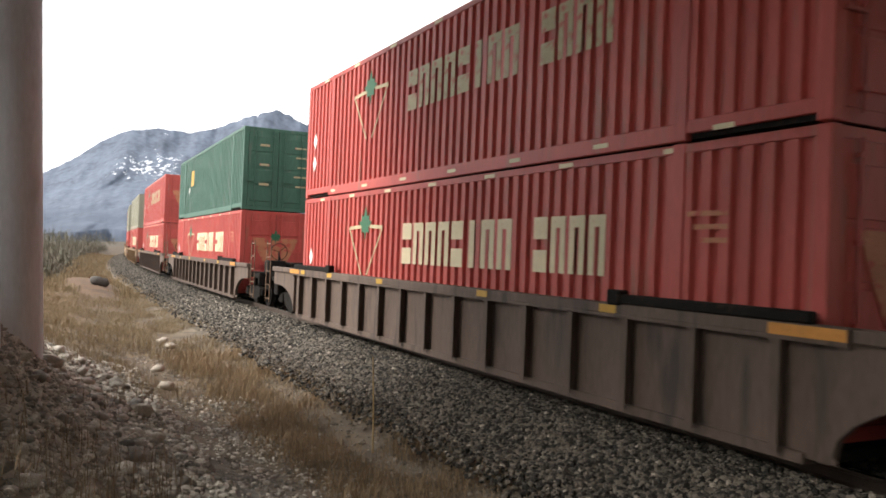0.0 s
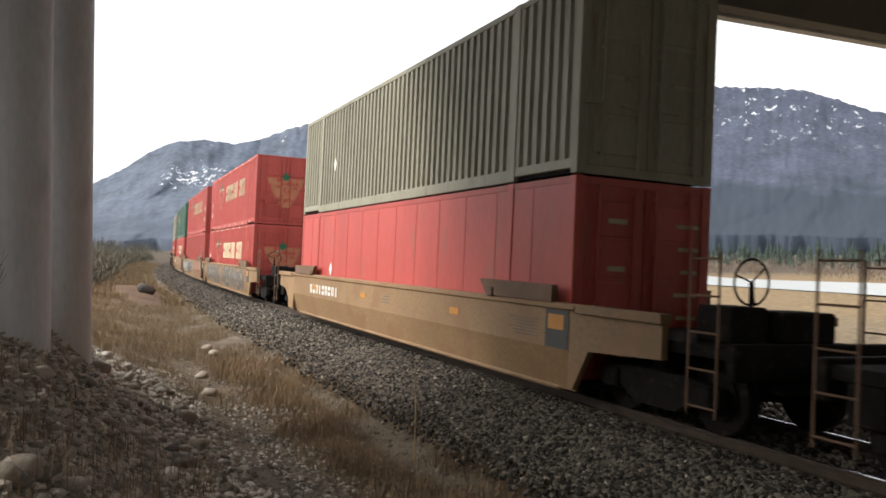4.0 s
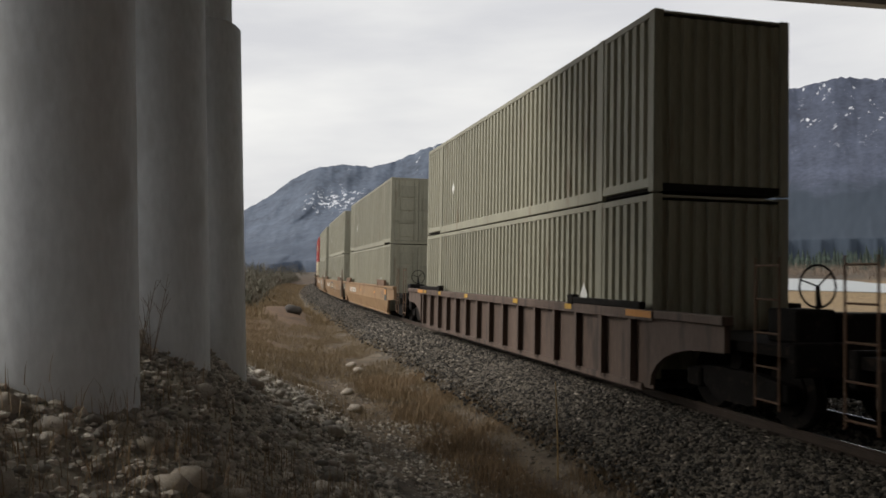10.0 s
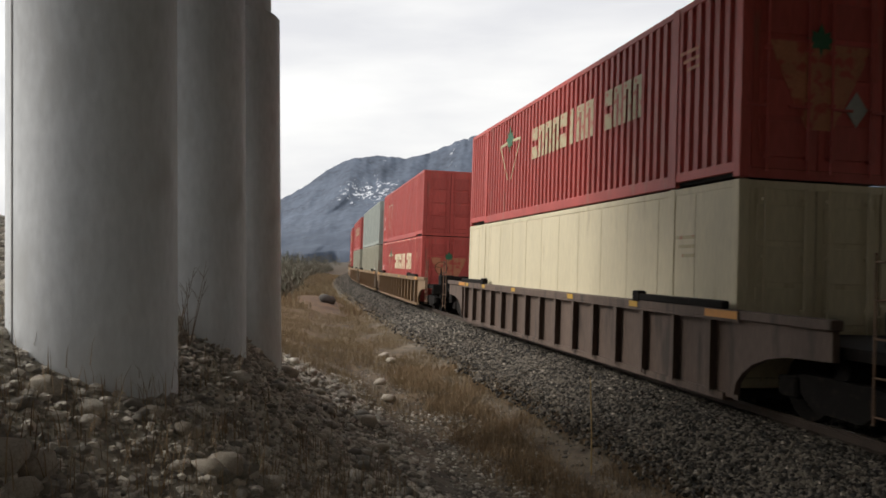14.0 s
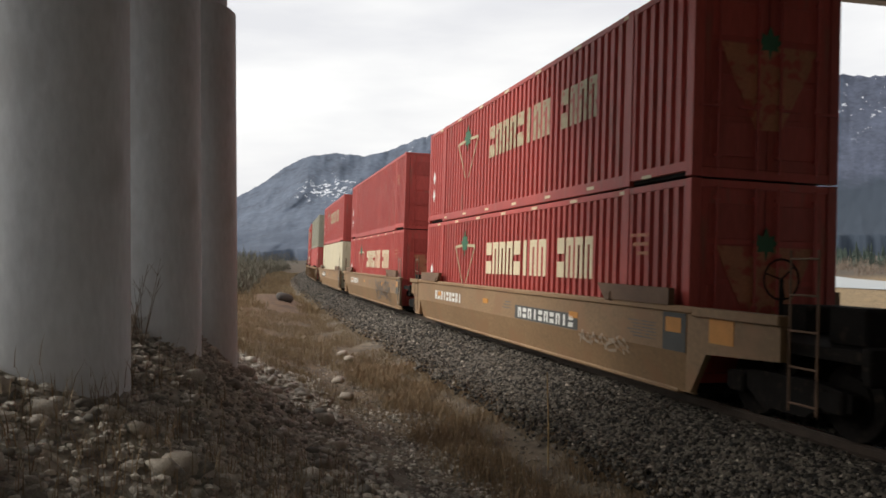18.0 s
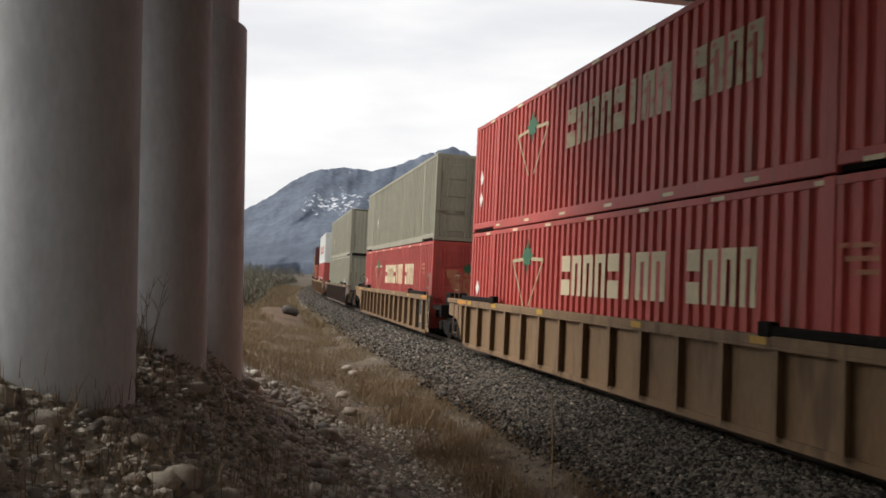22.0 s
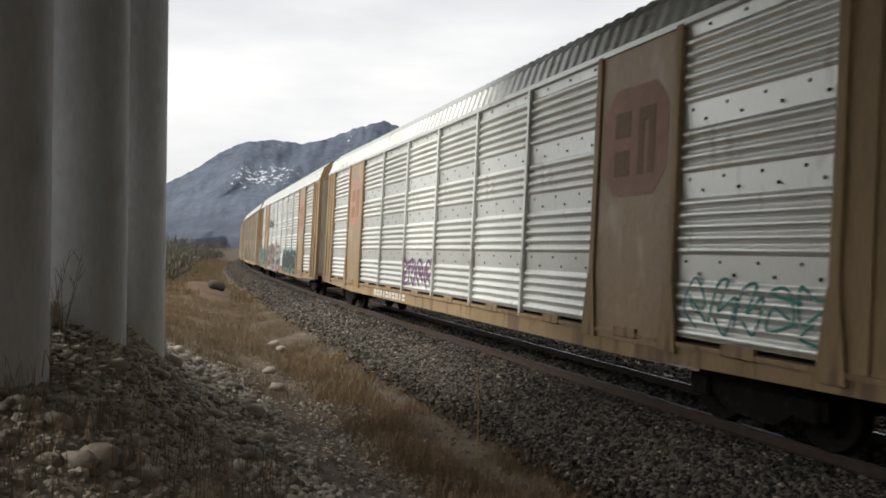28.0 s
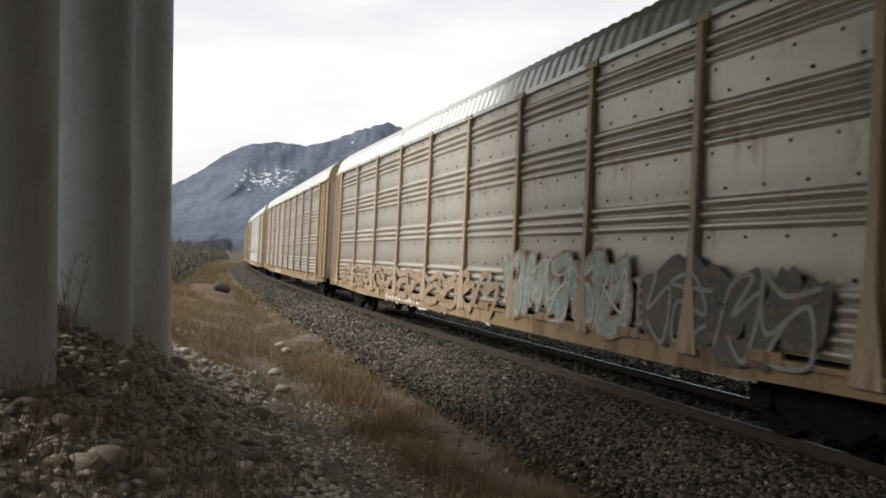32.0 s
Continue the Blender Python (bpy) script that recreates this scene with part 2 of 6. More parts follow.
    "brush": mat("bare_brushwood", (0.115, 0.100, 0.074), 0.9, 0, 0.35, 0.3, (0.075, 0.078, 0.052), 0.55, 30, 0.0, island=1.3),
    "conifer": mat("conifer_needles", (0.035, 0.05, 0.04), 0.9, 0, 0.3, 0.3, None, 0.6, 30, 0.0, island=1.0),
    "sheet": mat("painted_sheet", (0.62, 0.62, 0.6), 0.6, 0, 0.1, 1.0),
    "wood": mat("weathered_pole_wood", (0.10, 0.085, 0.07), 0.9, 0, 0.25, 2),
}


def zone_material():
    """Ground: mud, gravelly soil and dry grass, mixed by the sheet's own ground-cover attribute."""
    m = mat("ground_cover", (0.178, 0.153, 0.120), 0.95, 0, 0.45, 0.9, (0.10, 0.083, 0.066), 0.55, 11, 0.7)
    n, l = m.node_tree.nodes, m.node_tree.links
    b = n["Principled BSDF"]
    at = n.new("ShaderNodeAttribute")
    at.attribute_name = "cover"
    mul = n.new("ShaderNodeMix")
    mul.data_type, mul.blend_type = "RGBA", "MULTIPLY"
    mul.inputs["Factor"].default_value = 1.0
    old = b.inputs["Base Color"].links[0].from_socket
    l.new(old, mul.inputs["A"])
    l.new(at.outputs["Color"], mul.inputs["B"])
    l.new(mul.outputs["Result"], b.inputs["Base Color"])
    return m


# ---- small mesh tools ----
def box(bm, x0, x1, y0, y1, z0, z1, bev=0.0):
    r = bmesh.ops.create_cube(bm, size=1.0, matrix=Matrix.LocRotScale(
        ((x0 + x1) / 2, (y0 + y1) / 2, (z0 + z1) / 2), None, (x1 - x0, y1 - y0, z1 - z0)))
    if bev:
        es = list({e for v in r["verts"] for e in v.link_edges})
        bmesh.ops.bevel(bm, geom=es, offset=bev, segments=1, affect="EDGES")
    return bm


def tube(bm, a, b, r, n=8, r2=None):
    a, b = Vector(a), Vector(b)
    m = Matrix.Translation((a + b) / 2) @ (b - a).to_track_quat("Z", "Y").to_matrix().to_4x4()
    bmesh.ops.create_cone(bm, cap_ends=True, segments=n, radius1=r, radius2=r if r2 is None else r2, depth=(b - a).length, matrix=m)
    return bm


def loft(bm, profile, axis_pts):
    """Sweep a closed 2D profile (y, z) along x stations."""
    rings = [[bm.verts.new((x, y, z)) for y, z in profile] for x in axis_pts]
    k = len(profile)
    for a, b in zip(rings, rings[1:]):
        for i in range(k):
            bm.faces.new((a[i], a[(i + 1) % k], b[(i + 1) % k], b[i]))
    bm.faces.new(rings[0][::-1])
    bm.faces.new(rings[-1])
    return bm


def poly(bm, pts, y0, y1):
    """A flat plate: outline in (x, z), from y0 to y1."""
    f = [bm.verts.new((x, y0, z)) for x, z in pts]
    g = [bm.verts.new((x, y1, z)) for x, z in pts]
    k = len(pts)
    bm.faces.new(f)
    bm.faces.new(g[::-1])
    for i in range(k):
        bm.faces.new((f[(i + 1) % k], f[i], g[i], g[(i + 1) % k]))
    return bm


def mesh_of(name, bm, smooth=False):
    bmesh.ops.recalc_face_normals(bm, faces=bm.faces)
    me = bpy.data.meshes.new(name)
    bm.to_mesh(me)
    bm.free()
    if smooth:
        me.shade_smooth()
    return me


def put(name, me, material, parent=None, label="", m=None):
    """One object on a mesh that may be shared; the material belongs to the object."""
    ob = new(name, me)
    if not me.materials:
        me.materials.append(None)
    ob.material_slots[0].link = "OBJECT"
    ob.material_slots[0].material = material
    if parent:
        ob.parent = parent
    if m is not None:
        ob.matrix_basis = m
    if label:
        ob["label"] = label
    return ob


def part(name, bm, material, parent, label="", smooth=False):
    return put(name, mesh_of(name, bm, smooth), material, parent, label)


B = bmesh.new

# ---- the track: a wide curve that climbs gently and is canted away from the path ----
YAW, SIDE, RAIL0, GRADE, BEND, CANT = radians(31.496), 7.877, -0.1093, 0.00118, -0.000909, radians(-2.356)
AHEAD = Vector((-math.sin(YAW), math.cos(YAW), 0))
RIGHT = Vector((math.cos(YAW), math.sin(YAW), 0))


def track(s, v=0.0, z=0.0):
    """World place s metres along the line, v metres to its left, z above the rail heads' line (no cant)."""
    psi = BEND * s
    p = AHEAD * (math.sin(psi) / BEND) - RIGHT * ((1 - math.cos(psi)) / BEND) + RIGHT * SIDE
    nn = RIGHT * math.cos(psi) + AHEAD * math.sin(psi)
    return p - nn * v + Vector((0, 0, RAIL0 + GRADE * s + z))


def car_pose(s, half):
    """A car's pose, centre at s, by its two trucks: x away along the line, y left, z up and canted."""
    a, b = track(s - half), track(s + half)
    x = (b - a).normalized()
    n = Vector((x.y, -x.x, 0)).normalized()
    up = n.cross(x).normalized()
    z = up * math.cos(CANT) - n * math.sin(CANT)
    y = z.cross(x)
    m = Matrix((x, y, z)).transposed().to_4x4()
    m.translation = (a + b) / 2
    return m


# ---- ground ----
SHOULDER = 0.68        # breadth of level ground between the ballast's toe and the path


def smooth01(a, b, x):
    t = min(1.0, max(0.0, (x - a) / (b - a)))
    return t * t * (3 - 2 * t)


BANK_V = (1.9, 3.3, 5.0, 6.0, 7.2, 8.2, 9.5, 11.0, 13.0, 40.0)
BANK_Z = (-0.46, -0.64, -0.54, -0.20, 0.32, 0.78, 1.46, 2.15, 2.75, 2.9)
AWAY_V = (1.9, 3.3, 5.0, 7.0, 10.0, 20.0)
AWAY_Z = (-0.46, -0.66, -0.48, -0.05, 0.4, 0.7)


def ground_z(s, v):
    """Height of the soil over the rails' line at (s, v)."""
    v -= SHOULDER * smooth01(1.0, 3.0, v)
    far = smooth01(15, 30, s)
    bank = float(np.interp(v, BANK_V, BANK_Z))
    away = float(np.interp(v, AWAY_V, AWAY_Z))
    z = bank * (1 - far) + away * far
    z += 0.6 * math.exp(-((s - 47) / 9.0) ** 2 - ((v - 4.9) / 1.4) ** 2)   # bare earth hump
    z += 0.85 * math.exp(-((s - 11.0) / 3.2) ** 2) * smooth01(6.2, 8.0, v)   # heaped round the columns
    z += 1.0 * smooth01(60, 240, s) * smooth01(8, 40, v)
    z -= 0.5 * smooth01(-2.2, -5.0, v)                                # the far shoulder
    z -= 1.2 * smooth01(-12, -60, v)
    if abs(v) > 3.0:
        z += smooth01(3.0, 4.4, abs(v)) * (0.07 * noise.noise((s * 0.7, v * 0.7, 3.1)) + 0.12 * noise.noise((s * 0.16, v * 0.16, 8.0)))
    return z


def cover(s, v):
    """Ground cover tint: soil, mud track, dry grass, gravel; bank soil also lightened against shade."""
    v -= SHOULDER * smooth01(1.0, 3.0, v)
    w = noise.noise((s * 0.25, v * 0.6, 1.0)) * 0.5 + noise.noise((s * 1.1, v * 1.6, 5.0)) * 0.35
    grass = smooth01(3.2, 4.0, v + w) * (1 - smooth01(5.2, 6.6, v + w - 0.6 * smooth01(14, 30, s) * 8)) * smooth01(9, 18, s + 6 * w)
    mud = smooth01(4.3, 5.1, v + 0.9 * w) * (1 - smooth01(5.3, 6.2, v + 0.9 * w)) * (1 - smooth01(8.5, 12, s + 3 * w))
    col = Vector((1.0, 0.98, 0.95))
    col = col.lerp(Vector((0.86, 0.64, 0.42)), grass)
    col = col.lerp(Vector((1.18, 1.34, 1.55)), mud * 0.85)
    verge = smooth01(2.2, 3.2, v) * (1 - smooth01(5.6, 6.6, v + 0.5 * w)) * smooth01(6, 12, s + 2 * w) * (1 - smooth01(40, 60, s))
    col = col.lerp(Vector((0.66, 0.56, 0.44)), 0.8 * verge)
    # bank soil painted paler and cooler to make up for the deck's shade
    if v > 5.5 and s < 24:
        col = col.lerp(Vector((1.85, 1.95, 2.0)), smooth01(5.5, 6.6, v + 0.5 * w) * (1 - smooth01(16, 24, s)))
    if v < -6:
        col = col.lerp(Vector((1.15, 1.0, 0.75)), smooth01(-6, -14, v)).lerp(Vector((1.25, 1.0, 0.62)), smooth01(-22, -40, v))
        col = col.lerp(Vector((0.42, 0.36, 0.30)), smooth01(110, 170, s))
    if v > 5 and s > 22:
        bare = smooth01(5, 8, v + w) * smooth01(22, 34, s)
        col = col.lerp(Vector((0.95, 0.60, 0.40)), bare).lerp(Vector((0.50, 0.44, 0.38)), bare * smooth01(9, 14, v))
    hump = math.exp(-((s - 47) / 9.0) ** 2 - ((v - 4.8) / 1.4) ** 2)
    col = col.lerp(Vector((0.66, 0.45, 0.32)), min(1.0, 1.6 * hump))
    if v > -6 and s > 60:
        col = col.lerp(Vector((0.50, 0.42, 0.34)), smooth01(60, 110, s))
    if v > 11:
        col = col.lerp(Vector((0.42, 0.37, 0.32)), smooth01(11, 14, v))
    return col


def build_ground():
    ss = list(np.concatenate([np.arange(-60, -6, 6), np.arange(-6, 40, 0.5), np.arange(40, 120, 3), np.geomspace(120, 4200, 26)]))
    vs = list(np.concatenate([-np.geomspace(3000, 30, 16), np.arange(-26, -4, 2.0), np.arange(-4, 14, 0.4), np.arange(14, 40, 2), np.geomspace(40, 3000, 18)]))
    verts, cols = [], []
    for s in ss:
        for v in vs:
            if s < 300:
                p = track(s, v)
                z = p.z + ground_z(s, v)
            else:
                b = track(300)
                far = AHEAD * (s - 300)
                p = b + far - RIGHT * v
                z = b.z + ground_z(300, v)
            fade = smooth01(300, 2000, math.hypot(s, v))
            verts.append((p.x, p.y, z * (1 - fade) + 2.0 * fade))
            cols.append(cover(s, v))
    k = len(vs)
    faces = [(i * k + j, i * k + j + 1, (i + 1) * k + j + 1, (i + 1) * k + j) for i in range(len(ss) - 1) for j in range(k - 1)]
    me = bpy.data.meshes.new("ground")
    me.from_pydata(verts, [], [f[::-1] for f in faces])
    at = me.color_attributes.new("cover", "FLOAT_COLOR", "POINT")
    at.data.foreach_set("color", np.array([(*c, 1.0) for c in cols], dtype=np.float32).ravel())
    me.shade_smooth()
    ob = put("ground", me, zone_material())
    tagged(ob, "uneven soil with mud, gravel and dry grass beside the railway", "ground", kind="structure")
    return ob


build_ground()


def build_track():
    st = list(np.arange(-40, 120, 4.0)) + list(np.arange(120, 620, 12.0))
    def strip(name, prof, material, label, canted=True):
        bm = B()
        rings = []
        for s in st:
            ring = []
            for v, z in prof:
                c = math.sin(CANT) * v if canted else 0
                ring.append(bm.verts.new(track(s, v, z - c)))
            rings.append(ring)
        for a, b in zip(rings, rings[1:]):
            for i in range(len(prof) - 1):
                bm.faces.new((a[i], b[i], b[i + 1], a[i + 1]))
        ob = part(name, bm, material, None)
        return tagged(ob, label, name.replace("_", " "), kind="structure")
    strip("ballast_bed", [(-3.4, -0.7), (-1.75, -0.17), (1.7, -0.17), (2.15, -0.29), (2.95, -0.66)], M["ballastbed"], "grey crushed stone ballast bed under the railway track")
    for side in (-1, 1):
        c = 0.7525 * side
        prof = [(c - 0.065, -0.165), (c - 0.065, -0.15), (c - 0.012, -0.13), (c - 0.012, -0.045), (c - 0.036, -0.035), (c - 0.036, -0.005), (c - 0.028, 0.0),
                (c + 0.028, 0.0), (c + 0.036, -0.005), (c + 0.036, -0.035), (c + 0.012, -0.045), (c + 0.012, -0.13), (c + 0.065, -0.15), (c + 0.065, -0.165)]
        r = strip("rail", prof, M["rail"], "worn steel running rail on dark ties")
        t = strip("rail_head", [(c + 0.030, -0.004), (c + 0.024, 0.004), (c - 0.024, 0.004), (c - 0.030, -0.004)], M["railtop"], "")
        t.parent = r
        for key in ("category", "kind", "label"):
            if key in t:
                del t[key]
    bm = box(B(), -0.115, 0.115, -1.3, 1.3, -0.36, -0.165, 0.012)
    me = mesh_of("tie", bm)
    bed = new("tie_row")
    tagged(bed, "row of dark timber ties in the ballast", "railway ties", kind="structure")
    for i in range(150):
        m = car_pose(-16 + i * 0.53, 0.5)
        put("tie", me, M["tie"], bed, "", m)
    bm = B()
    for i in range(430):
        m = car_pose(64 + i * 0.53, 0.5)
        bmesh.ops.create_cube(bm, size=1.0, matrix=m @ Matrix.LocRotScale((0, 0, -0.26), None, (0.23, 2.6, 0.19))) if i < 260 else None
    ob = part("far_tie", bm, M["tie"], bed)
    tagged(ob, kind="stuff")


build_track()


# ---- the bridge: a row of round columns and the deck overhead ----
ROW = radians(19.3)
ROW_A = Vector((-math.sin(ROW), math.cos(ROW), 0))
ROW_R = Vector((math.cos(ROW), math.sin(ROW), 0))


def column(depth, lat, radius, shoulder, neck, joint):
    c = ROW_A * depth + ROW_R * lat
    thing = new("bridge_column")
    thing.location = (c.x, c.y, -0.6)
    bm = B()
    prof = [(radius, 0), (radius, shoulder - 0.03), (radius - 0.03, shoulder)]
    seg = 40
    rings = [[bm.verts.new((r * math.cos(a), r * math.sin(a), z)) for a in np.linspace(0, 2 * math.pi, seg, endpoint=False)] for r, z in prof]
    for a, b in zip(rings, rings[1:]):
        for i in range(seg):
            bm.faces.new((a[i], a[(i + 1) % seg], b[(i + 1) % seg], b[i]))
    bm.faces.new(rings[-1])
    part("shaft", bm, M["concrete"], thing, smooth=False)
    for me in (thing.children[0].data,):
        for f in me.polygons:
            f.use_smooth = abs(f.normal.z) < 0.5
    part("neck", tube(B(), (0, 0, shoulder), (0, 0, 9.55), radius - neck, 40), M["concrete"], thing, smooth=False)
    # form joint
    if joint:
        bm = B()
        bmesh.ops.create_cone(bm, cap_ends=False, segments=40, radius1=radius + 0.003, radius2=radius + 0.003, depth=0.035, matrix=Matrix.Translation((0, 0, 4.45)))
        part("form_joint", bm, M["seam"], thing, "thin joint line")
    for a in (radians(250),):
        part("form_seam", box(B(), (radius + 0.001) * math.cos(a) - 0.008, (radius + 0.001) * math.cos(a) + 0.008, (radius + 0.001) * math.sin(a) - 0.006, (radius + 0.001) * math.sin(a) + 0.006, 0.3, shoulder - 0.05), M["seam"], thing, "faint upright form seam")
    return tagged(thing, "tall round grey concrete bridge column on a cobble bank", "bridge column", "bridge columns")


for dep, lat in ((-0.7, -3.3), (1.95, -3.3), (4.5, -3.3), (7.25, -3.08), (9.8, -3.04), (12.4, -3.1)):
    column(dep, lat, 0.715, 6.55, 0.13, dep < 6)


def deck():
    """The deck spans square over the line; its far edge stands over the last column."""
    thing = new("bridge_deck")
    tagged(thing, "dark underside of a road bridge on girders overhead", "bridge", kind="structure")
    thing.matrix_basis = Matrix.Translation((0, 0, 9.0)) @ Matrix.Rotation(YAW, 4, "Z")
    # local x right across the line, y along the line
    part("slab", box(B(), -9.5, 34, -13, 17.3, 1.2, 1.5), M["concrete"], thing)
    part("edge_beam", box(B(), -9.5, 34, 17.26, 17.6, 0.0, 2.2), M["concrete"], thing)
    for y in (-12.6, -9.8, -6.6, -3.2, 0.2, 3.6, 7.0, 10.4, 13.8, 16.6):
        bm = box(B(), -9.5, 34, y - 0.02, y + 0.02, 0.0, 1.2)
        box(bm, -9.5, 34, y - 0.25, y + 0.25, -0.05, 0.0)
        part("girder", bm, M["soffit"], thing)


deck()


def hillside():
    """An unseen slope behind the path, added to keep low sky light off the train's near ends."""
    rnd = np.linspace(radians(142), radians(292), 46)
    verts = []
    for j in range(9):
        f = j / 8
        for a in rnd:
            edge = min(1.0, 4 * min(a - rnd[0], rnd[-1] - a) / (rnd[-1] - rnd[0]) + 0.25)
            r = 34 + 26 * f + 3 * noise.noise((a * 5, f * 3, 2.0))
            z = -1.5 + 24 * f ** 0.8 * edge + 2.0 * f * noise.noise((a * 9, f * 4, 7.0))
            verts.append((-math.sin(a) * r, math.cos(a) * r, z))
    k = len(rnd)
    faces = [(i * k + j, i * k + j + 1, (i + 1) * k + j + 1, (i + 1) * k + j) for i in range(8) for j in range(k - 1)]
    me = bpy.data.meshes.new("hillside")
    me.from_pydata(verts, [], faces)
    me.shade_smooth()
    m = mat("sky_block_soil", (0.085, 0.072, 0.052), 0.95, 0, 0.4, 0.25, (0.045, 0.05, 0.035), 0.55, 3, 0.6)
    tagged(put("hillside", me, m), "unseen brown slope added behind the underpass to block low sky", "hillside", kind="structure")


hillside()

# ---- containers ----
def corrugated(length, h0, h1, y, pitch=0.279, depth=0.055, axis="x"):
    """A vertically corrugated wall along x, its outer ridges at y."""
    n = max(2, round(length / pitch))
    p = length / n
    xs, ys = [], []
    for i in range(n):
        x = -length / 2 + i * p
        for f, q in ((0.03, 0), (0.47, 0), (0.56, 1), (0.94, 1)):
            xs.append(x + f * p)
            ys.append(y - depth * q)
    bm = B()
    lo = [bm.verts.new((x, yy, h0)) for x, yy in zip(xs, ys)]
    hi = [bm.verts.new((x, yy, h1)) for x, yy in zip(xs, ys)]
    lo2 = [bm.verts.new((x, y - depth - 0.012, h0)) for x in (xs[0], xs[-1])]
    hi2 = [bm.verts.new((x, y - depth - 0.012, h1)) for x in (xs[0], xs[-1])]
    for i in range(len(xs) - 1):
        bm.faces.new((lo[i + 1], lo[i], hi[i], hi[i + 1]))
    bm.faces.new((lo2[0], lo2[1], hi2[1], hi2[0]))
    bm.faces.new((lo[0], lo2[0], hi2[0], hi[0]))
    bm.faces.new((lo2[1], lo[-1], hi[-1], hi2[1]))
    return bm


TURN = Matrix.Rotation(math.pi, 4, "Z")
_cache = {}


def cached(key, maker, smooth=False):
    if key not in _cache:
        _cache[key] = mesh_of(key if isinstance(key, str) else key[0], maker(), smooth)
    return _cache[key]


def letters(spans, z0, z1, y, thick=0.004):
    """Plain bars the size of the letters: one block a letter with a narrow slot."""
    bm = B()
    for i, (a, b) in enumerate(spans):
        letter_bar(bm, a, b, z0, z1, y, thick, (0, 2, 0, 3, 2)[i % 5])
    return bm


def letter_bar(bm, a, b, z0, z1, y, thick=0.004, form=0):
    """A plain block of a letter's size, lightened by a notch that differs from block to block."""
    w, h = b - a, z1 - z0
    p, q, r = a + w * 0.36, b - w * 0.36, h * 0.2
    if form == 0:
        pts = [(a, z0), (p, z0), (p, z1 - r), (q, z1 - r), (q, z0), (b, z0), (b, z1), (a, z1)]
    elif form == 1:
        pts = [(a, z0), (b, z0), (b, z1), (q, z1), (q, z0 + r), (p, z0 + r), (p, z1), (a, z1)]
    elif form == 2:
        poly(bm, [(a, z0), (b, z0), (b, z0 + h * 0.40), (a, z0 + h * 0.40)], y, y + thick)
        pts = [(a, z1 - h * 0.40), (b, z1 - h * 0.40), (b, z1), (a, z1)]
    else:
        m0, m1 = a + w * 0.28, b - w * 0.28
        pts = [(m0, z0), (m1, z0), (m1, z1), (m0, z1)]
    return poly(bm, pts, y, y + thick)


def put_letters(t, key, spans, z0, z1, y, material):
    """Each block of a word as a part of its own, on a few shared meshes."""
    w = spans[0][1] - spans[0][0]
    for i, (a, b) in enumerate(spans):
        form = (2, 0, 0, 0, 2, 3, 0, 0, 2, 3, 0)[i % 11]
        me = cached(("letter_bar", key, form), lambda: letter_bar(B(), -w / 2, w / 2, z0, z1, y, 0.004, form))
        put("letter_bar", me, material, t, "", Matrix.Translation(((a + b) / 2, 0, 0)))


def word(x_from, x_to, n, gap=0.1):
    step = (x_from - x_to) / n
    return [(x_from - step * (i + 1) + gap / 2, x_from - step * i - gap / 2) for i in range(n)]


def diamond(cx, cz, y, r):
    return poly(B(), [(cx - r * 0.72, cz), (cx, cz - r), (cx + r * 0.72, cz), (cx, cz + r)], y, y + 0.006)


def leaf(cx, cz, y, r):
    pts = [(0, -1), (0.12, -0.45), (0.6, -0.5), (0.5, -0.2), (0.95, 0.1), (0.55, 0.2), (0.6, 0.55), (0.25, 0.4), (0, 1)]
    out = [(cx + a * r, cz + b * r) for a, b in pts] + [(cx - a * r, cz + b * r) for a, b in pts[-2:0:-1]]
    return poly(B(), out, y, y + 0.006)


def tri_outline(cx, ztop, zbot, half, y, w=0.032):
    bm = B()
    for sx in (-1, 1):
        a, b = (cx + sx * half, ztop), (cx + sx * 0.16, zbot)
        poly(bm, [(a[0] - w, a[1]), (a[0] + w, a[1]), (b[0] + w, b[1]), (b[0] - w, b[1])], y, y + 0.005)
        poly(bm, [(cx + sx * 0.25, ztop), (cx + sx * half, ztop - 0.03), (cx + sx * half, ztop + 0.05), (cx + sx * 0.25, ztop + 0.08)], y, y + 0.005)
    return bm


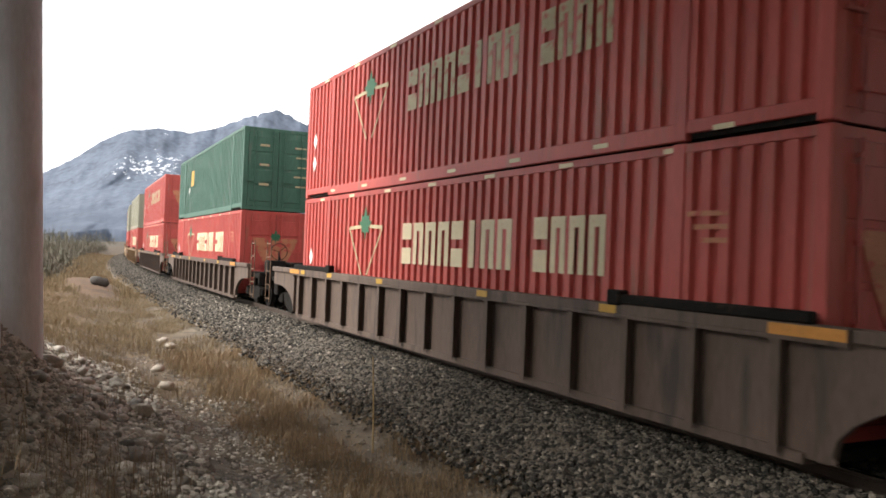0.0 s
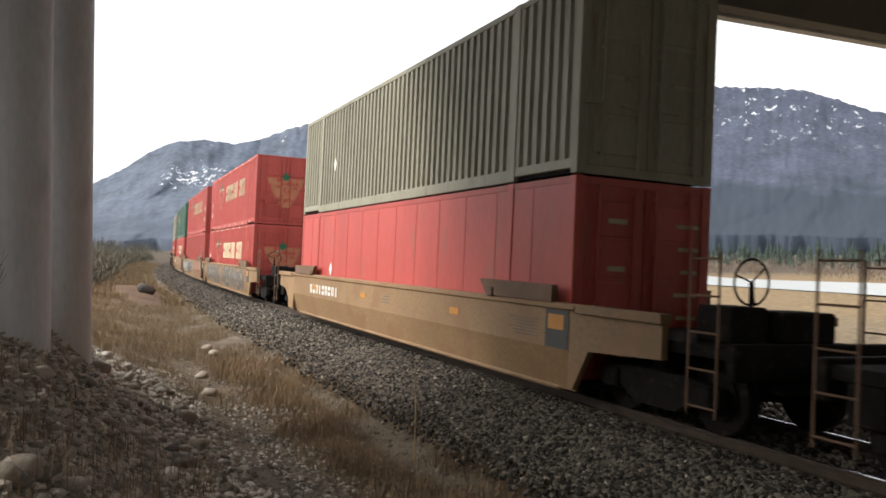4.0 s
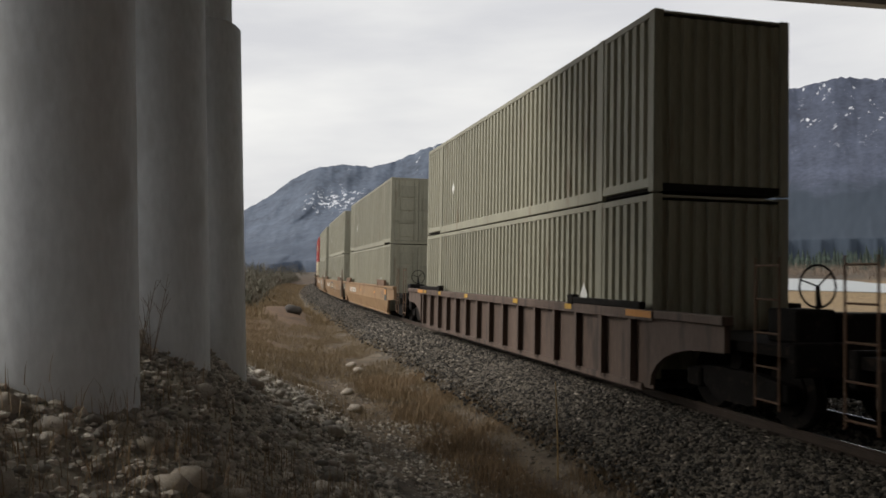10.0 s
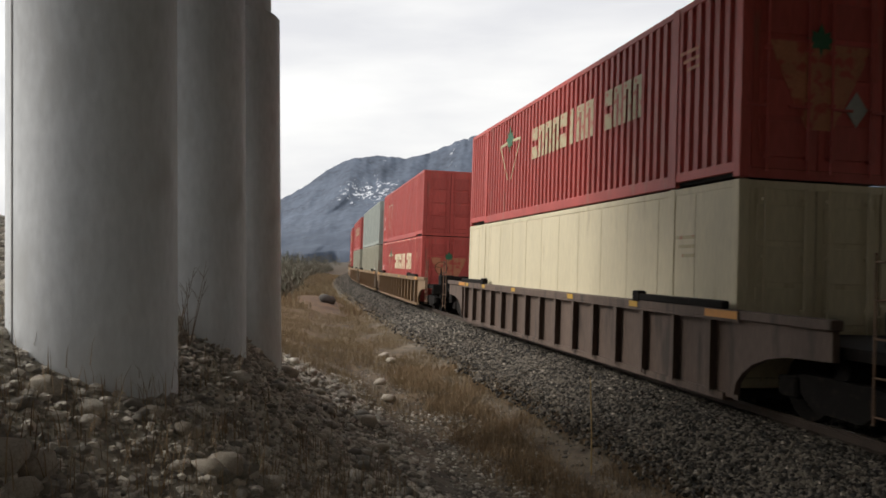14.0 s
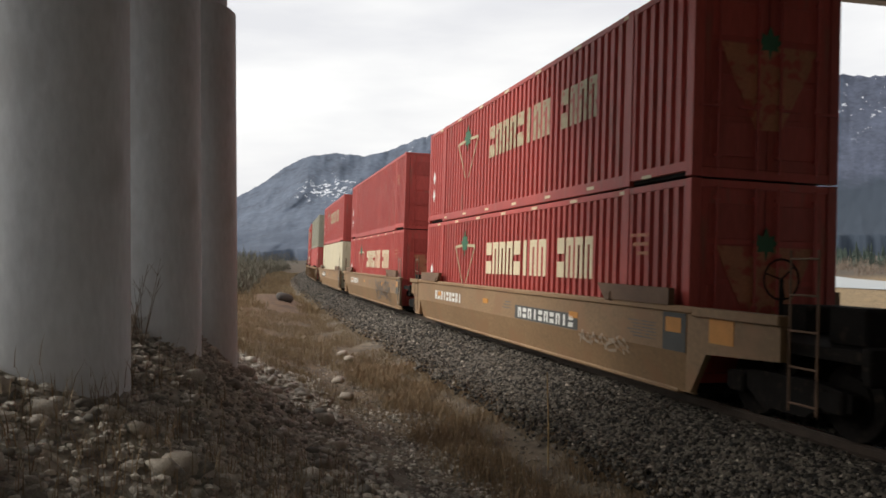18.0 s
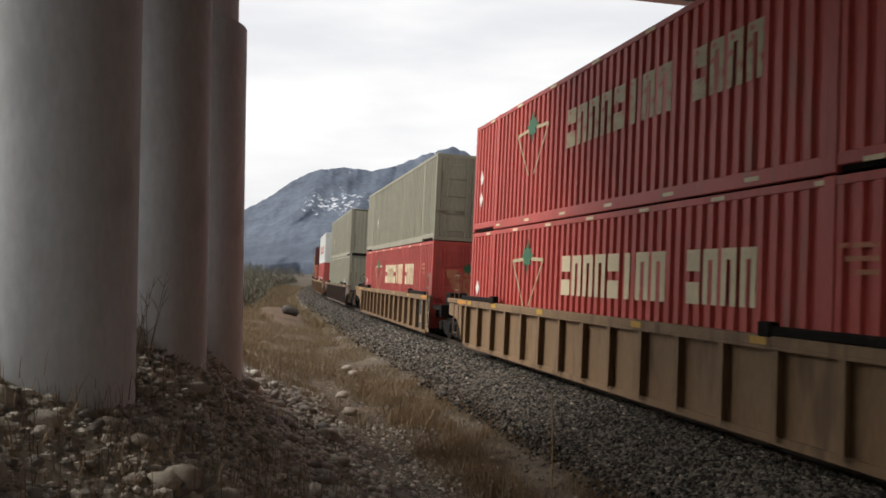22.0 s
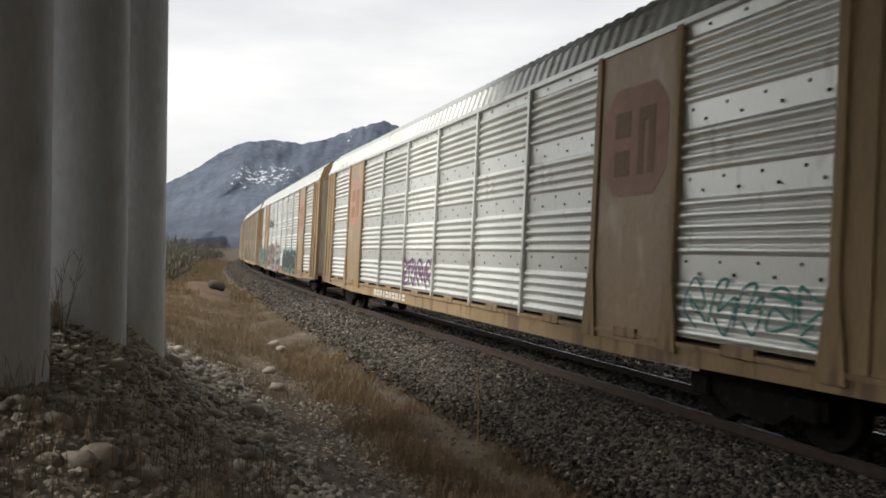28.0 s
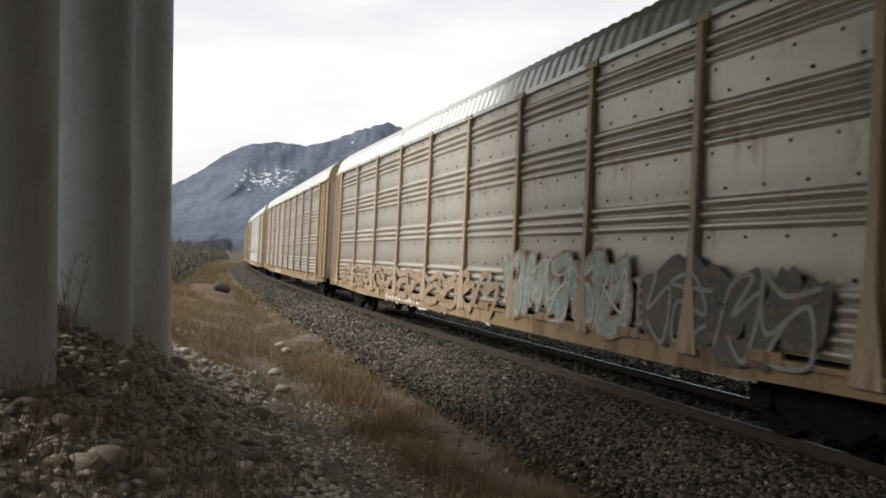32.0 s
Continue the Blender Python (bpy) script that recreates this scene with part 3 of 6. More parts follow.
def container(colour, length=16.15, height=3.04, marks=(), smooth_side=False, ends="door", label="", half_posts=6.095, category="shipping container"):
    """A container; origin at the middle of its base, x along it. marks: names of what is painted on its near side."""
    m, L, W, H = M[colour], length, 1.295 if length > 14 else 1.219, height
    t = new("shipping_container")
    tagged(t, label, category, "containers on the train")
    posts = half_posts if length > 14 else 0
    key = (round(L, 2), round(H, 2), smooth_side)
    if smooth_side:
        def side():
            return box(B(), -L / 2 + 0.06, L / 2 - 0.06, W - 0.03, W - 0.012, 0.16, H - 0.1)
        strip = cached(("joint_strip",) + key, lambda: box(B(), -0.014, 0.014, W - 0.013, W - 0.006, 0.16, H - 0.1))
        for i in range(1, 13):
            for f in (Matrix(), TURN):
                put("joint_strip", strip, m, t, "", f @ Matrix.Translation((-L / 2 + i * L / 13, 0, 0)))
    else:
        def side():
            return corrugated(L - 0.16, 0.16, H - 0.1, W - 0.012)
    me = cached(("side_panel",) + key, side)
    put("side_panel", me, m, t)
    put("side_panel", me, m, t, m=TURN)
    reach = posts if posts else L / 2 - 0.1
    me = cached(("bottom_rail",) + key, lambda: box(B(), -reach, reach, W - 0.07, W, 0.0, 0.22, 0.012))
    put("bottom_rail", me, m, t)
    put("bottom_rail", me, m, t, m=TURN)
    if posts:
        me = cached(("end_rail",) + key, lambda: box(B(), posts, L / 2 - 0.1, W - 0.07, W - 0.005, 0.08, 0.24, 0.012))
        for f in (Matrix(), TURN, Matrix.Diagonal((-1, 1, 1, 1)), Matrix.Diagonal((1, -1, 1, 1))):
            put("bottom_rail", me, m, t, m=f)
    me = cached(("top_rail",) + key, lambda: box(B(), -L / 2 + 0.1, L / 2 - 0.1, W - 0.06, W - 0.002, H - 0.11, H, 0.008))
    put("top_rail", me, m, t)
    put("top_rail", me, m, t, m=TURN)
    me = cached(("corner_post",) + key, lambda: box(B(), -0.09, 0.09, -0.09, 0.09, 0.0, H + 0.006, 0.012))
    for sx in (-1, 1):
        for sy in (-1, 1):
            put("corner_post", me, m, t, m=Matrix.Translation((sx * (L / 2 - 0.09), sy * (W - 0.089), 0)))
            if posts:
                put("support_post", cached(("support_post",) + key, lambda: box(B(), -0.1, 0.1, -0.05, 0.05, 0.0, H + 0.01, 0.01)), m, t,
                    m=Matrix.Translation((sx * posts, sy * (W - 0.043), 0)))
    me = cached(("roof",) + key, lambda: box(B(), -L / 2 + 0.02, L / 2 - 0.02, -W + 0.05, W - 0.05, H - 0.05, H - 0.012))
    put("roof", me, m, t)
    me = cached(("floor_frame",) + key, lambda: box(B(), -L / 2 + 0.02, L / 2 - 0.02, -W + 0.07, W - 0.07, 0.02, 0.15))
    put("floor_frame", me, M["steel"], t)
    def corr_end():
        bm = corrugated(2 * W - 0.36, 0.1, H - 0.1, 0.0, 0.26, 0.04)
        bmesh.ops.rotate(bm, verts=bm.verts, cent=(0, 0, 0), matrix=Matrix.Rotation(radians(-90), 3, "Z"))
        return bm
    corr = cached(("end_wall",) + key, corr_end)
    put("end_wall", corr, m, t, m=Matrix.Translation((L / 2 - 0.03, 0, 0)))
    if ends == "door":
        def door():
            return box(B(), -0.03, 0.0, 0.01, W - 0.19, 0.14, H - 0.12, 0.006)
        def pressed():
            return box(B(), -0.045, -0.028, 0.12, W - 0.3, 0, (H - 0.9) / 4, 0.01)
        def rods():
            bm = tube(B(), (-0.075, 0, 0.1), (-0.075, 0, H - 0.1), 0.02, 6)
            for z in (0.3, 1.1, 1.9, H - 0.3):
                box(bm, -0.09, -0.04, -0.05, 0.05, z, z + 0.05)
            box(bm, -0.1, -0.07, -0.02, 0.34, 1.05, 1.09)
            return bm
        dm, rm = cached(("door",) + key, door), cached(("lock_rod",) + key, rods)
        flip = Matrix.Diagonal((1, -1, 1, 1))
        for f in (Matrix(), flip):
            d = put("door", dm, m, t, m=Matrix.Translation((-L / 2 + 0.05, 0, 0)) @ f)
            for i in range(4):
                put("pressed_panel", cached(("pressed_panel",) + key, pressed), m, d, "", Matrix.Translation((0, 0, 0.32 + i * (H - 0.6) / 4)))
            for yy in (0.2, W - 0.42):
                put("lock_rod", rm, m, d, "", Matrix.Translation((0, yy, 0)))
        put("header", cached(("header",) + key, lambda: box(B(), -L / 2 + 0.01, -L / 2 + 0.08, -W + 0.17, W - 0.17, H - 0.12, H - 0.005)), m, t)
        put("sill", cached(("sill",) + key, lambda: box(B(), -L / 2 + 0.01, -L / 2 + 0.08, -W + 0.17, W - 0.17, 0.0, 0.14)), m, t)
    else:
        put("end_wall", corr, m, t, m=Matrix.Translation((-L / 2 + 0.03, 0, 0)) @ TURN)
    mark_container(t, marks, W, H, L, key)
    return t


def mark_container(t, marks, W, H, L, key):
    """Painted marks as plain thin shapes on the near side and the front end."""
    y = W - 0.010
    for k in marks:
        if k in ("brand", "brand_faint"):
            mm = M["letter"] if k == "brand" else M["faint"]
            put_letters(t, "ct", word(1.62, -2.58, 8, 0.1), 1.46, 2.27, y, mm)
            put_letters(t, "ct2", word(-3.1, -4.85, 4, 0.09), 1.46, 2.27, y, mm)
            put("emblem", cached(("emblem", "ct"), lambda: tri_outline(3.6, 2.2, 1.15, 0.98, y)), M["faint"], t, "outlined cream triangle emblem")
            put("emblem_leaf", cached(("leaf", "ct"), lambda: leaf(3.6, 2.3, y + 0.003, 0.40)), M["dotgreen"], t, "green leaf shape")
        elif k == "emblem":
            put("emblem", cached(("emblem", "ct2"), lambda: tri_outline(4.6, 2.2, 0.75, 0.98, y)), M["faint"], t, "faded triangle emblem")
        elif k == "end_emblem":
            def tri():
                bm = poly(B(), [(-0.85, 2.05), (0.85, 2.05), (0.72, 1.7), (0.22, 0.75), (-0.22, 0.75), (-0.72, 1.7)], 0, 0.006)
                bmesh.ops.rotate(bm, verts=bm.verts, cent=(0, 0, 0), matrix=Matrix.Rotation(radians(90), 3, "Z"))
                bmesh.ops.translate(bm, verts=bm.verts, vec=(-L / 2 - 0.002, 0, 0))
                return bm
            def lf():
                bm = leaf(0, 2.1, 0, 0.26)
                bmesh.ops.rotate(bm, verts=bm.verts, cent=(0, 0, 0), matrix=Matrix.Rotation(radians(90), 3, "Z"))
                bmesh.ops.translate(bm, verts=bm.verts, vec=(-L / 2 - 0.01, 0, 0))
                return bm
            put("door_emblem", cached(("door_emblem",) + key, tri), M["doorfaint"], t, "faded cream triangle on the doors")
            put("door_leaf_mark", cached(("door_leaf",) + key, lf), M["dotgreen"], t, "green leaf shape")
        elif k == "placards":
            for i, (cx, cz) in enumerate(((7.4, 1.5), (7.4, 0.9))):
                put("placard", cached(("placard", i), lambda: diamond(cx, cz, y + 0.002, 0.21)), M["whiteletter"], t, "white diamond placard")
        elif k == "front_placards":
            for i, (cx, cz) in enumerate(((-7.15, 1.55), (-6.95, 0.88))):
                put("placard", cached(("placard_front", i), lambda: diamond(cx, cz, y + 0.002, 0.24)), M["letter"], t, "pale diamond placard")
        elif k == "placard":
            put("placard", cached(("placard", 9), lambda: diamond(4.6, 1.35, y + 0.002, 0.2)), M["whiteletter"], t, "white diamond placard")
        elif k == "low_placard":
            put("placard", cached(("placard", 8), lambda: diamond(-5.4, 1.3, y + 0.002, 0.24)), M["whiteletter"], t, "white diamond placard")
        elif k == "end_placard":
            def ep():
                bm = diamond(-0.62, 1.1, 0, 0.27)
                bmesh.ops.rotate(bm, verts=bm.verts, cent=(0, 0, 0), matrix=Matrix.Rotation(radians(90), 3, "Z"))
                bmesh.ops.translate(bm, verts=bm.verts, vec=(-L / 2 - 0.012, 0, 0))
                return bm
            put("placard", cached(("end_placard",) + key, ep), M["spray_grey"], t, "grey diamond placard")
        elif k == "square_logo":
            put("logo_square", cached(("logo_square", 1), lambda: box(B(), 3.3, 4.1, y, y + 0.006, 1.55, 2.3)), M["yellow"], t, "small yellow square mark")
        elif k == "end_codes":
            def ec():
                bm = B()
                for r in range(5):
                    z = 2.35 - r * 0.36
                    box(bm, -L / 2 - 0.012, -L / 2 - 0.004, -1.05, -1.05 + 0.45 - 0.06 * (r % 3), z, z + 0.06)
                    if r in (0, 2, 4):
                        box(bm, -L / 2 - 0.012, -L / 2 - 0.004, 0.35, 0.7, z, z + 0.08)
                return bm
            put("code_mark", cached(("code_mark",) + key, ec), M["faint"], t, "unreadable pale code lines")
        elif k == "tape":
            def tp():
                bm = B()
                for i in range(7):
                    x = 6.6 - i * 2.1
                    box(bm, x - 0.16, x + 0.16, W - 0.001, W + 0.004, H - 0.09, H - 0.03)
                    box(bm, x - 0.9, x - 0.6, W + 0.001, W + 0.005, 0.07, 0.13)
                return bm
            put("reflective_tape", cached(("reflective_tape",) + key, tp), M["letter"], t, "short pale reflective tape marks")["kind"] = "stuff"
        elif k == "side_codes":
            def sc():
                bm = B()
                for r in range(3):
                    box(bm, -6.85, -6.25 - 0.1 * r, y, y + 0.005, 2.2 - r * 0.15, 2.26 - r * 0.15)
                return bm
            put("code_mark", cached(("side_codes",) + key, sc), M["doorfaint"] if t["label"].find("red") >= 0 else M["faint"], t, "unreadable pale code lines")
        elif k == "red_word":
            put_letters(t, "ym", word(3.9, 0.4, 5, 0.12) + word(-0.1, -2.9, 4, 0.12), 0.95, 1.7, y, M["redletter"])
        elif k == "white_word":
            put_letters(t, "kl", word(5.2, 3.0, 5, 0.14) + word(0.6, -2.4, 5, 0.2), 1.12, 1.5, y, M["whiteletter"])
        elif k == "big_white":
            put_letters(t, "hb", word(0.8, -4.6, 5, 0.35), 0.85, 1.75, y, M["whiteletter"])
            put("logo_wedge", cached(("logo_wedge", 1), lambda: poly(B(), [(2.9, 0.75), (1.3, 0.75), (2.2, 1.95)], y, y + 0.006)), M["dotgreen"], t, "green wedge emblem")


# ---- railway cars ----
def truck_frame():
    bm = B()
    for sy in (-1, 1):
        poly(bm, [(-1.15, 0.36), (-1.15, 0.58), (-0.55, 0.66), (0.55, 0.66), (1.15, 0.58), (1.15, 0.36), (0.75, 0.42), (0.4, 0.2), (-0.4, 0.2), (-0.75, 0.42)], sy * 1.02 - 0.07, sy * 1.02 + 0.07)
        for x in (-0.89, 0.89):
            box(bm, x - 0.17, x + 0.17, sy * 1.02 - 0.13, sy * 1.02 + 0.13, 0.32, 0.6, 0.03)
        for x in (-0.16, 0, 0.16):
            tube(bm, (x, sy * 1.02, 0.26), (x, sy * 1.02, 0.6), 0.06, 8)
    box(bm, -0.22, 0.22, -1.0, 1.0, 0.5, 0.74, 0.03)
    return bm


def wheelset():
    bm = B()
    for sy in (-1, 1):
        tube(bm, (0, sy * 0.70, 0.46), (0, sy * 0.82, 0.46), 0.46, 24)
        tube(bm, (0, sy * 0.67, 0.46), (0, sy * 0.70, 0.46), 0.485, 24)
        tube(bm, (0, sy * 0.82, 0.46), (0, sy * 0.86, 0.46), 0.3, 16)
    tube(bm, (0, -1.1, 0.46), (0, 1.1, 0.46), 0.085, 10)
    return bm


def add_truck(car, x):
    tr = put("truck", cached("truck", truck_frame), M["steel"], car, "black cast side frames with springs", Matrix.Translation((x, 0, 0)))
    for dx in (-0.89, 0.89):
        put("wheelset", cached("wheelset", wheelset), M["steel"], tr, "", Matrix.Translation((dx, 0, 0)))


def add_coupler(car, x, sx):
    def cp():
        bm = box(B(), 0, 0.62, -0.12, 0.12, 0.74, 0.98, 0.03)
        box(bm, 0.5, 0.8, -0.2, 0.2, 0.7, 1.02, 0.05)
        return bm
    put("coupler", cached("coupler", cp), M["steel"], car, "", Matrix.Translation((x, 0, 0)) @ (Matrix() if sx > 0 else TURN))


def add_ladder(car, x, y, z0, z1, material, width=0.42):
    def ld():
        bm = B()
        for dx in (-width / 2, width / 2):
            tube(bm, (dx, 0, z0), (dx, 0, z1), 0.015, 6)
        k = max(3, round((z1 - z0) / 0.36))
        for i in range(k):
            z = z0 + 0.1 + i * (z1 - z0 - 0.2) / (k - 1)
            tube(bm, (-width / 2, 0, z), (width / 2, 0, z), 0.013, 6)
        return bm
    put("ladder", cached(("ladder", z0, z1, width), ld), material, car, "", Matrix.Translation((x, y, 0)))


WELL_TOP, WELL_BOT, WELL_Y = 1.42, 0.15, 1.47


def well_ends(car, m, pitch, shared, first, last):
    """End platforms, trucks, couplers, grab irons and the brake wheel; inside a set the front ends are cut short."""
    for sx in (-1, 1):
        inner = shared and not (first if sx < 0 else last)
        E = 9.7 if inner else (11.55 if shared else pitch / 2 - 0.35)
        X = 8.34 if inner and sx < 0 else min(10.3, E - 0.05)
        foot = 8.95 if m is M["tan"] and sx > 0 else 8.3
        face = Matrix() if sx > 0 else TURN
        def plat():
            return box(B(), 8.35, E - 0.14, -1.28, 1.28, 0.96, 1.10, 0.01)
        def beam():
            if X < 9:
                return box(B(), 8.3, X, 1.36, 1.455, 0.3, WELL_TOP - 0.02, 0.01)
            if m is M["tan"] and sx < 0:
                bm = poly(B(), [(8.3, 0.2), (8.42, 0.2), (8.78, 0.78), (X, 0.86), (X, WELL_TOP - 0.02), (8.3, WELL_TOP - 0.02)], 1.36, 1.455)
                box(bm, 8.5, X + 0.04, 1.33, WELL_Y + 0.05, WELL_TOP - 0.13, WELL_TOP, 0.012)
                return bm
            arc = [(foot + (X - foot) * 0.74 * (1 - math.cos(a)), 0.22 + 0.68 * math.sin(a)) for a in np.linspace(0, math.pi / 2, 7)]
            low = [(8.3, 0.22)] if foot > 8.3 else []
            bm = poly(B(), low + arc + [(X, 0.92), (X, WELL_TOP - 0.02), (8.3, WELL_TOP - 0.02)], 1.36, 1.455)
            box(bm, 8.5, X + 0.04, 1.33, WELL_Y + 0.05, WELL_TOP - 0.13, WELL_TOP, 0.012)
            return bm
        bmesh_beam = cached(("end_beam", X, foot, m is M["tan"] and sx < 0), beam)
        put("end_beam", bmesh_beam, m, car, m=Matrix.Diagonal((sx, 1, 1, 1)))
        put("end_beam", bmesh_beam, m, car, m=Matrix.Diagonal((sx, -1, 1, 1)))
        def gear():
            bm = box(B(), E - 1.1, E - 0.5, -0.9, -0.3, 1.1, 1.55, 0.03)
            tube(bm, (E - 1.5, -1.1, 0.8), (E - 1.5, 1.1, 0.8), 0.13, 10)
            box(bm, E - 0.7, E - 0.3, 0.7, 1.25, 0.55, 0.96, 0.02)
            tube(bm, (E - 0.1, 0.5, 0.78), (E + 0.2, 0.35, 0.5), 0.03, 6)
            return bm
        put("brake_gear", cached(("brake_gear", E), gear), M["steel"], car, "dark brake cylinder and hoses", face)
        put("end_platform", cached(("end_platform", E), plat), M["steel"], car, m=face)
        put("draft_sill", cached(("draft_sill", E), lambda: box(B(), 8.35, E - 0.14, -0.45, 0.45, 0.55, 0.958, 0.02)), M["steel"], car, m=face)
        put("end_sill", cached(("end_sill", E), lambda: box(B(), E - 0.138, E, -1.32, 1.32, 0.74, 1.16, 0.02)), M["steel"], car, m=face)
        add_truck(car, sx * (9.9 if shared else pitch / 2 - 1.95))
        if not inner:
            add_coupler(car, sx * E, sx)
        # guides at the corners of the well
        for sy in (-1, 1):
            def guide():
                bm = poly(B(), [(-0.95, 0.0), (1.15, 0.0), (1.15, 0.25), (-1.22, 0.27)], -0.04, 0.06)
                box(bm, -0.9, -0.7, -0.06, 0.09, -0.02, 0.14, 0.02)
                return bm
            def low_guide():
                bm = box(B(), -1.5, 1.35, -0.05, 0.07, 0.0, 0.12, 0.02)
                box(bm, -1.55, -1.3, -0.07, 0.09, -0.02, 0.17, 0.02)
                return bm
            put("corner_guide", cached("corner_guide", guide) if m is M["tan"] else cached("low_guide", low_guide), M["steel"] if m is not M["tan"] else M["guide"], car, "",
                Matrix.Translation((sx * 6.75, sy * WELL_Y, WELL_TOP)) @ Matrix.Diagonal((sx, sy, 1, 1)))
            add_ladder(car, sx * (8.52 if X < 9 else E - (0.85 if shared else 0.35)), sy * (1.50 if X < 9 else 1.46), 0.32, 2.2, M["ladder"] if X < 9 else M["guide"], 0.46)
    def brake():
        bm = B()
        for i in range(16):
            a, b = 2 * math.pi * i / 16, 2 * math.pi * (i + 1) / 16
            tube(bm, (0, 0.28 * math.cos(a), 0.28 * math.sin(a)), (0, 0.28 * math.cos(b), 0.28 * math.sin(b)), 0.015, 5)
        for a in (0.3, 2.4, 4.5):
            tube(bm, (0, 0, 0), (0, 0.28 * math.cos(a), 0.28 * math.sin(a)), 0.012, 5)
        tube(bm, (0, 0, -0.75), (0, 0, 0), 0.03, 6)
        return bm
    if not shared or first:
        put("brake_wheel", cached("brake_wheel", brake), M["steel"], car, "", Matrix.Translation((-pitch / 2 + 0.9, 0.55, 1.85)))
        put("coupling_box", cached("coupling_box", lambda: box(B(), -0.3, 0.3, -0.5, 0.5, 1.12, 1.5, 0.03)), M["steel"], car, "", Matrix.Translation((-pitch / 2 + 1.1, -0.3, 0)))


def ribbed_car(colour, pitch, shared=False, label="", first=False, last=False):
    """A well car whose sides are stiffened by upright ribs."""
    m = M[colour]
    car = new("well_car")
    tagged(car, label, "railway car", "cars of the train")
    def web():
        return poly(B(), [(-8.3, WELL_TOP - 0.1), (-8.3, WELL_BOT), (8.3, WELL_BOT), (8.3, WELL_TOP - 0.1)], 1.36, 1.385)
    def chord():
        bm = box(B(), -8.48, 8.48, 1.33, WELL_Y + 0.06, WELL_TOP - 0.13, WELL_TOP, 0.012)
        box(bm, -8.48, 8.48, WELL_Y + 0.03, WELL_Y + 0.055, WELL_TOP - 0.17, WELL_TOP - 0.02)
        return bm
    def low():
        return box(B(), -7.98, 7.98, 1.25, 1.43, WELL_BOT - 0.06, WELL_BOT + 0.06, 0.01)
    def rib():
        bm = B()
        box(bm, -0.008, 0.008, 1.385, WELL_Y + 0.03, WELL_BOT + 0.06, WELL_TOP - 0.13)
        box(bm, -0.055, 0.055, WELL_Y + 0.03, WELL_Y + 0.045, WELL_BOT + 0.02, WELL_TOP - 0.13)
        return bm
    for k, mk in (("side_sheet", web), ("top_chord", chord), ("bottom_chord", low)):
        me = cached("ribbed_" + k, mk)
        put(k, me, m, car)
        put(k, me, m, car, m=TURN)
    me = cached("rib", rib)
    for i in range(15):
        x = -7.7 + i * 1.1
        put("rib", me, m, car, "", Matrix.Translation((x, 0, 0)))
        put("rib", me, m, car, "", Matrix.Translation((x, 0, 0)) @ TURN)
    put("well_floor", cached("well_floor", lambda: box(B(), -8.2, 8.2, -1.3, 1.3, WELL_BOT, WELL_BOT + 0.1)), M["steel"], car)
    for x in (-8.05, -5.2, -2.1, 2.1, 5.2, 7.3):
        put("reflector", cached("reflector", lambda: box(B(), -0.16, 0.16, WELL_Y + 0.061, WELL_Y + 0.066, WELL_TOP - 0.12, WELL_TOP - 0.02)), M["yellow"], car, "yellow reflective patch", Matrix.Translation((x, 0, 0)))
    for x in (-8.05, 8.05):
        put("reflector", cached("reflector_long", lambda: box(B(), -0.42, 0.42, WELL_Y + 0.067, WELL_Y + 0.071, WELL_TOP - 0.125, WELL_TOP - 0.015)), M["reflect"], car, "long orange reflective patch", Matrix.Translation((x, 0, 0)))
    well_ends(car, m, pitch, shared, first, last)
    return car


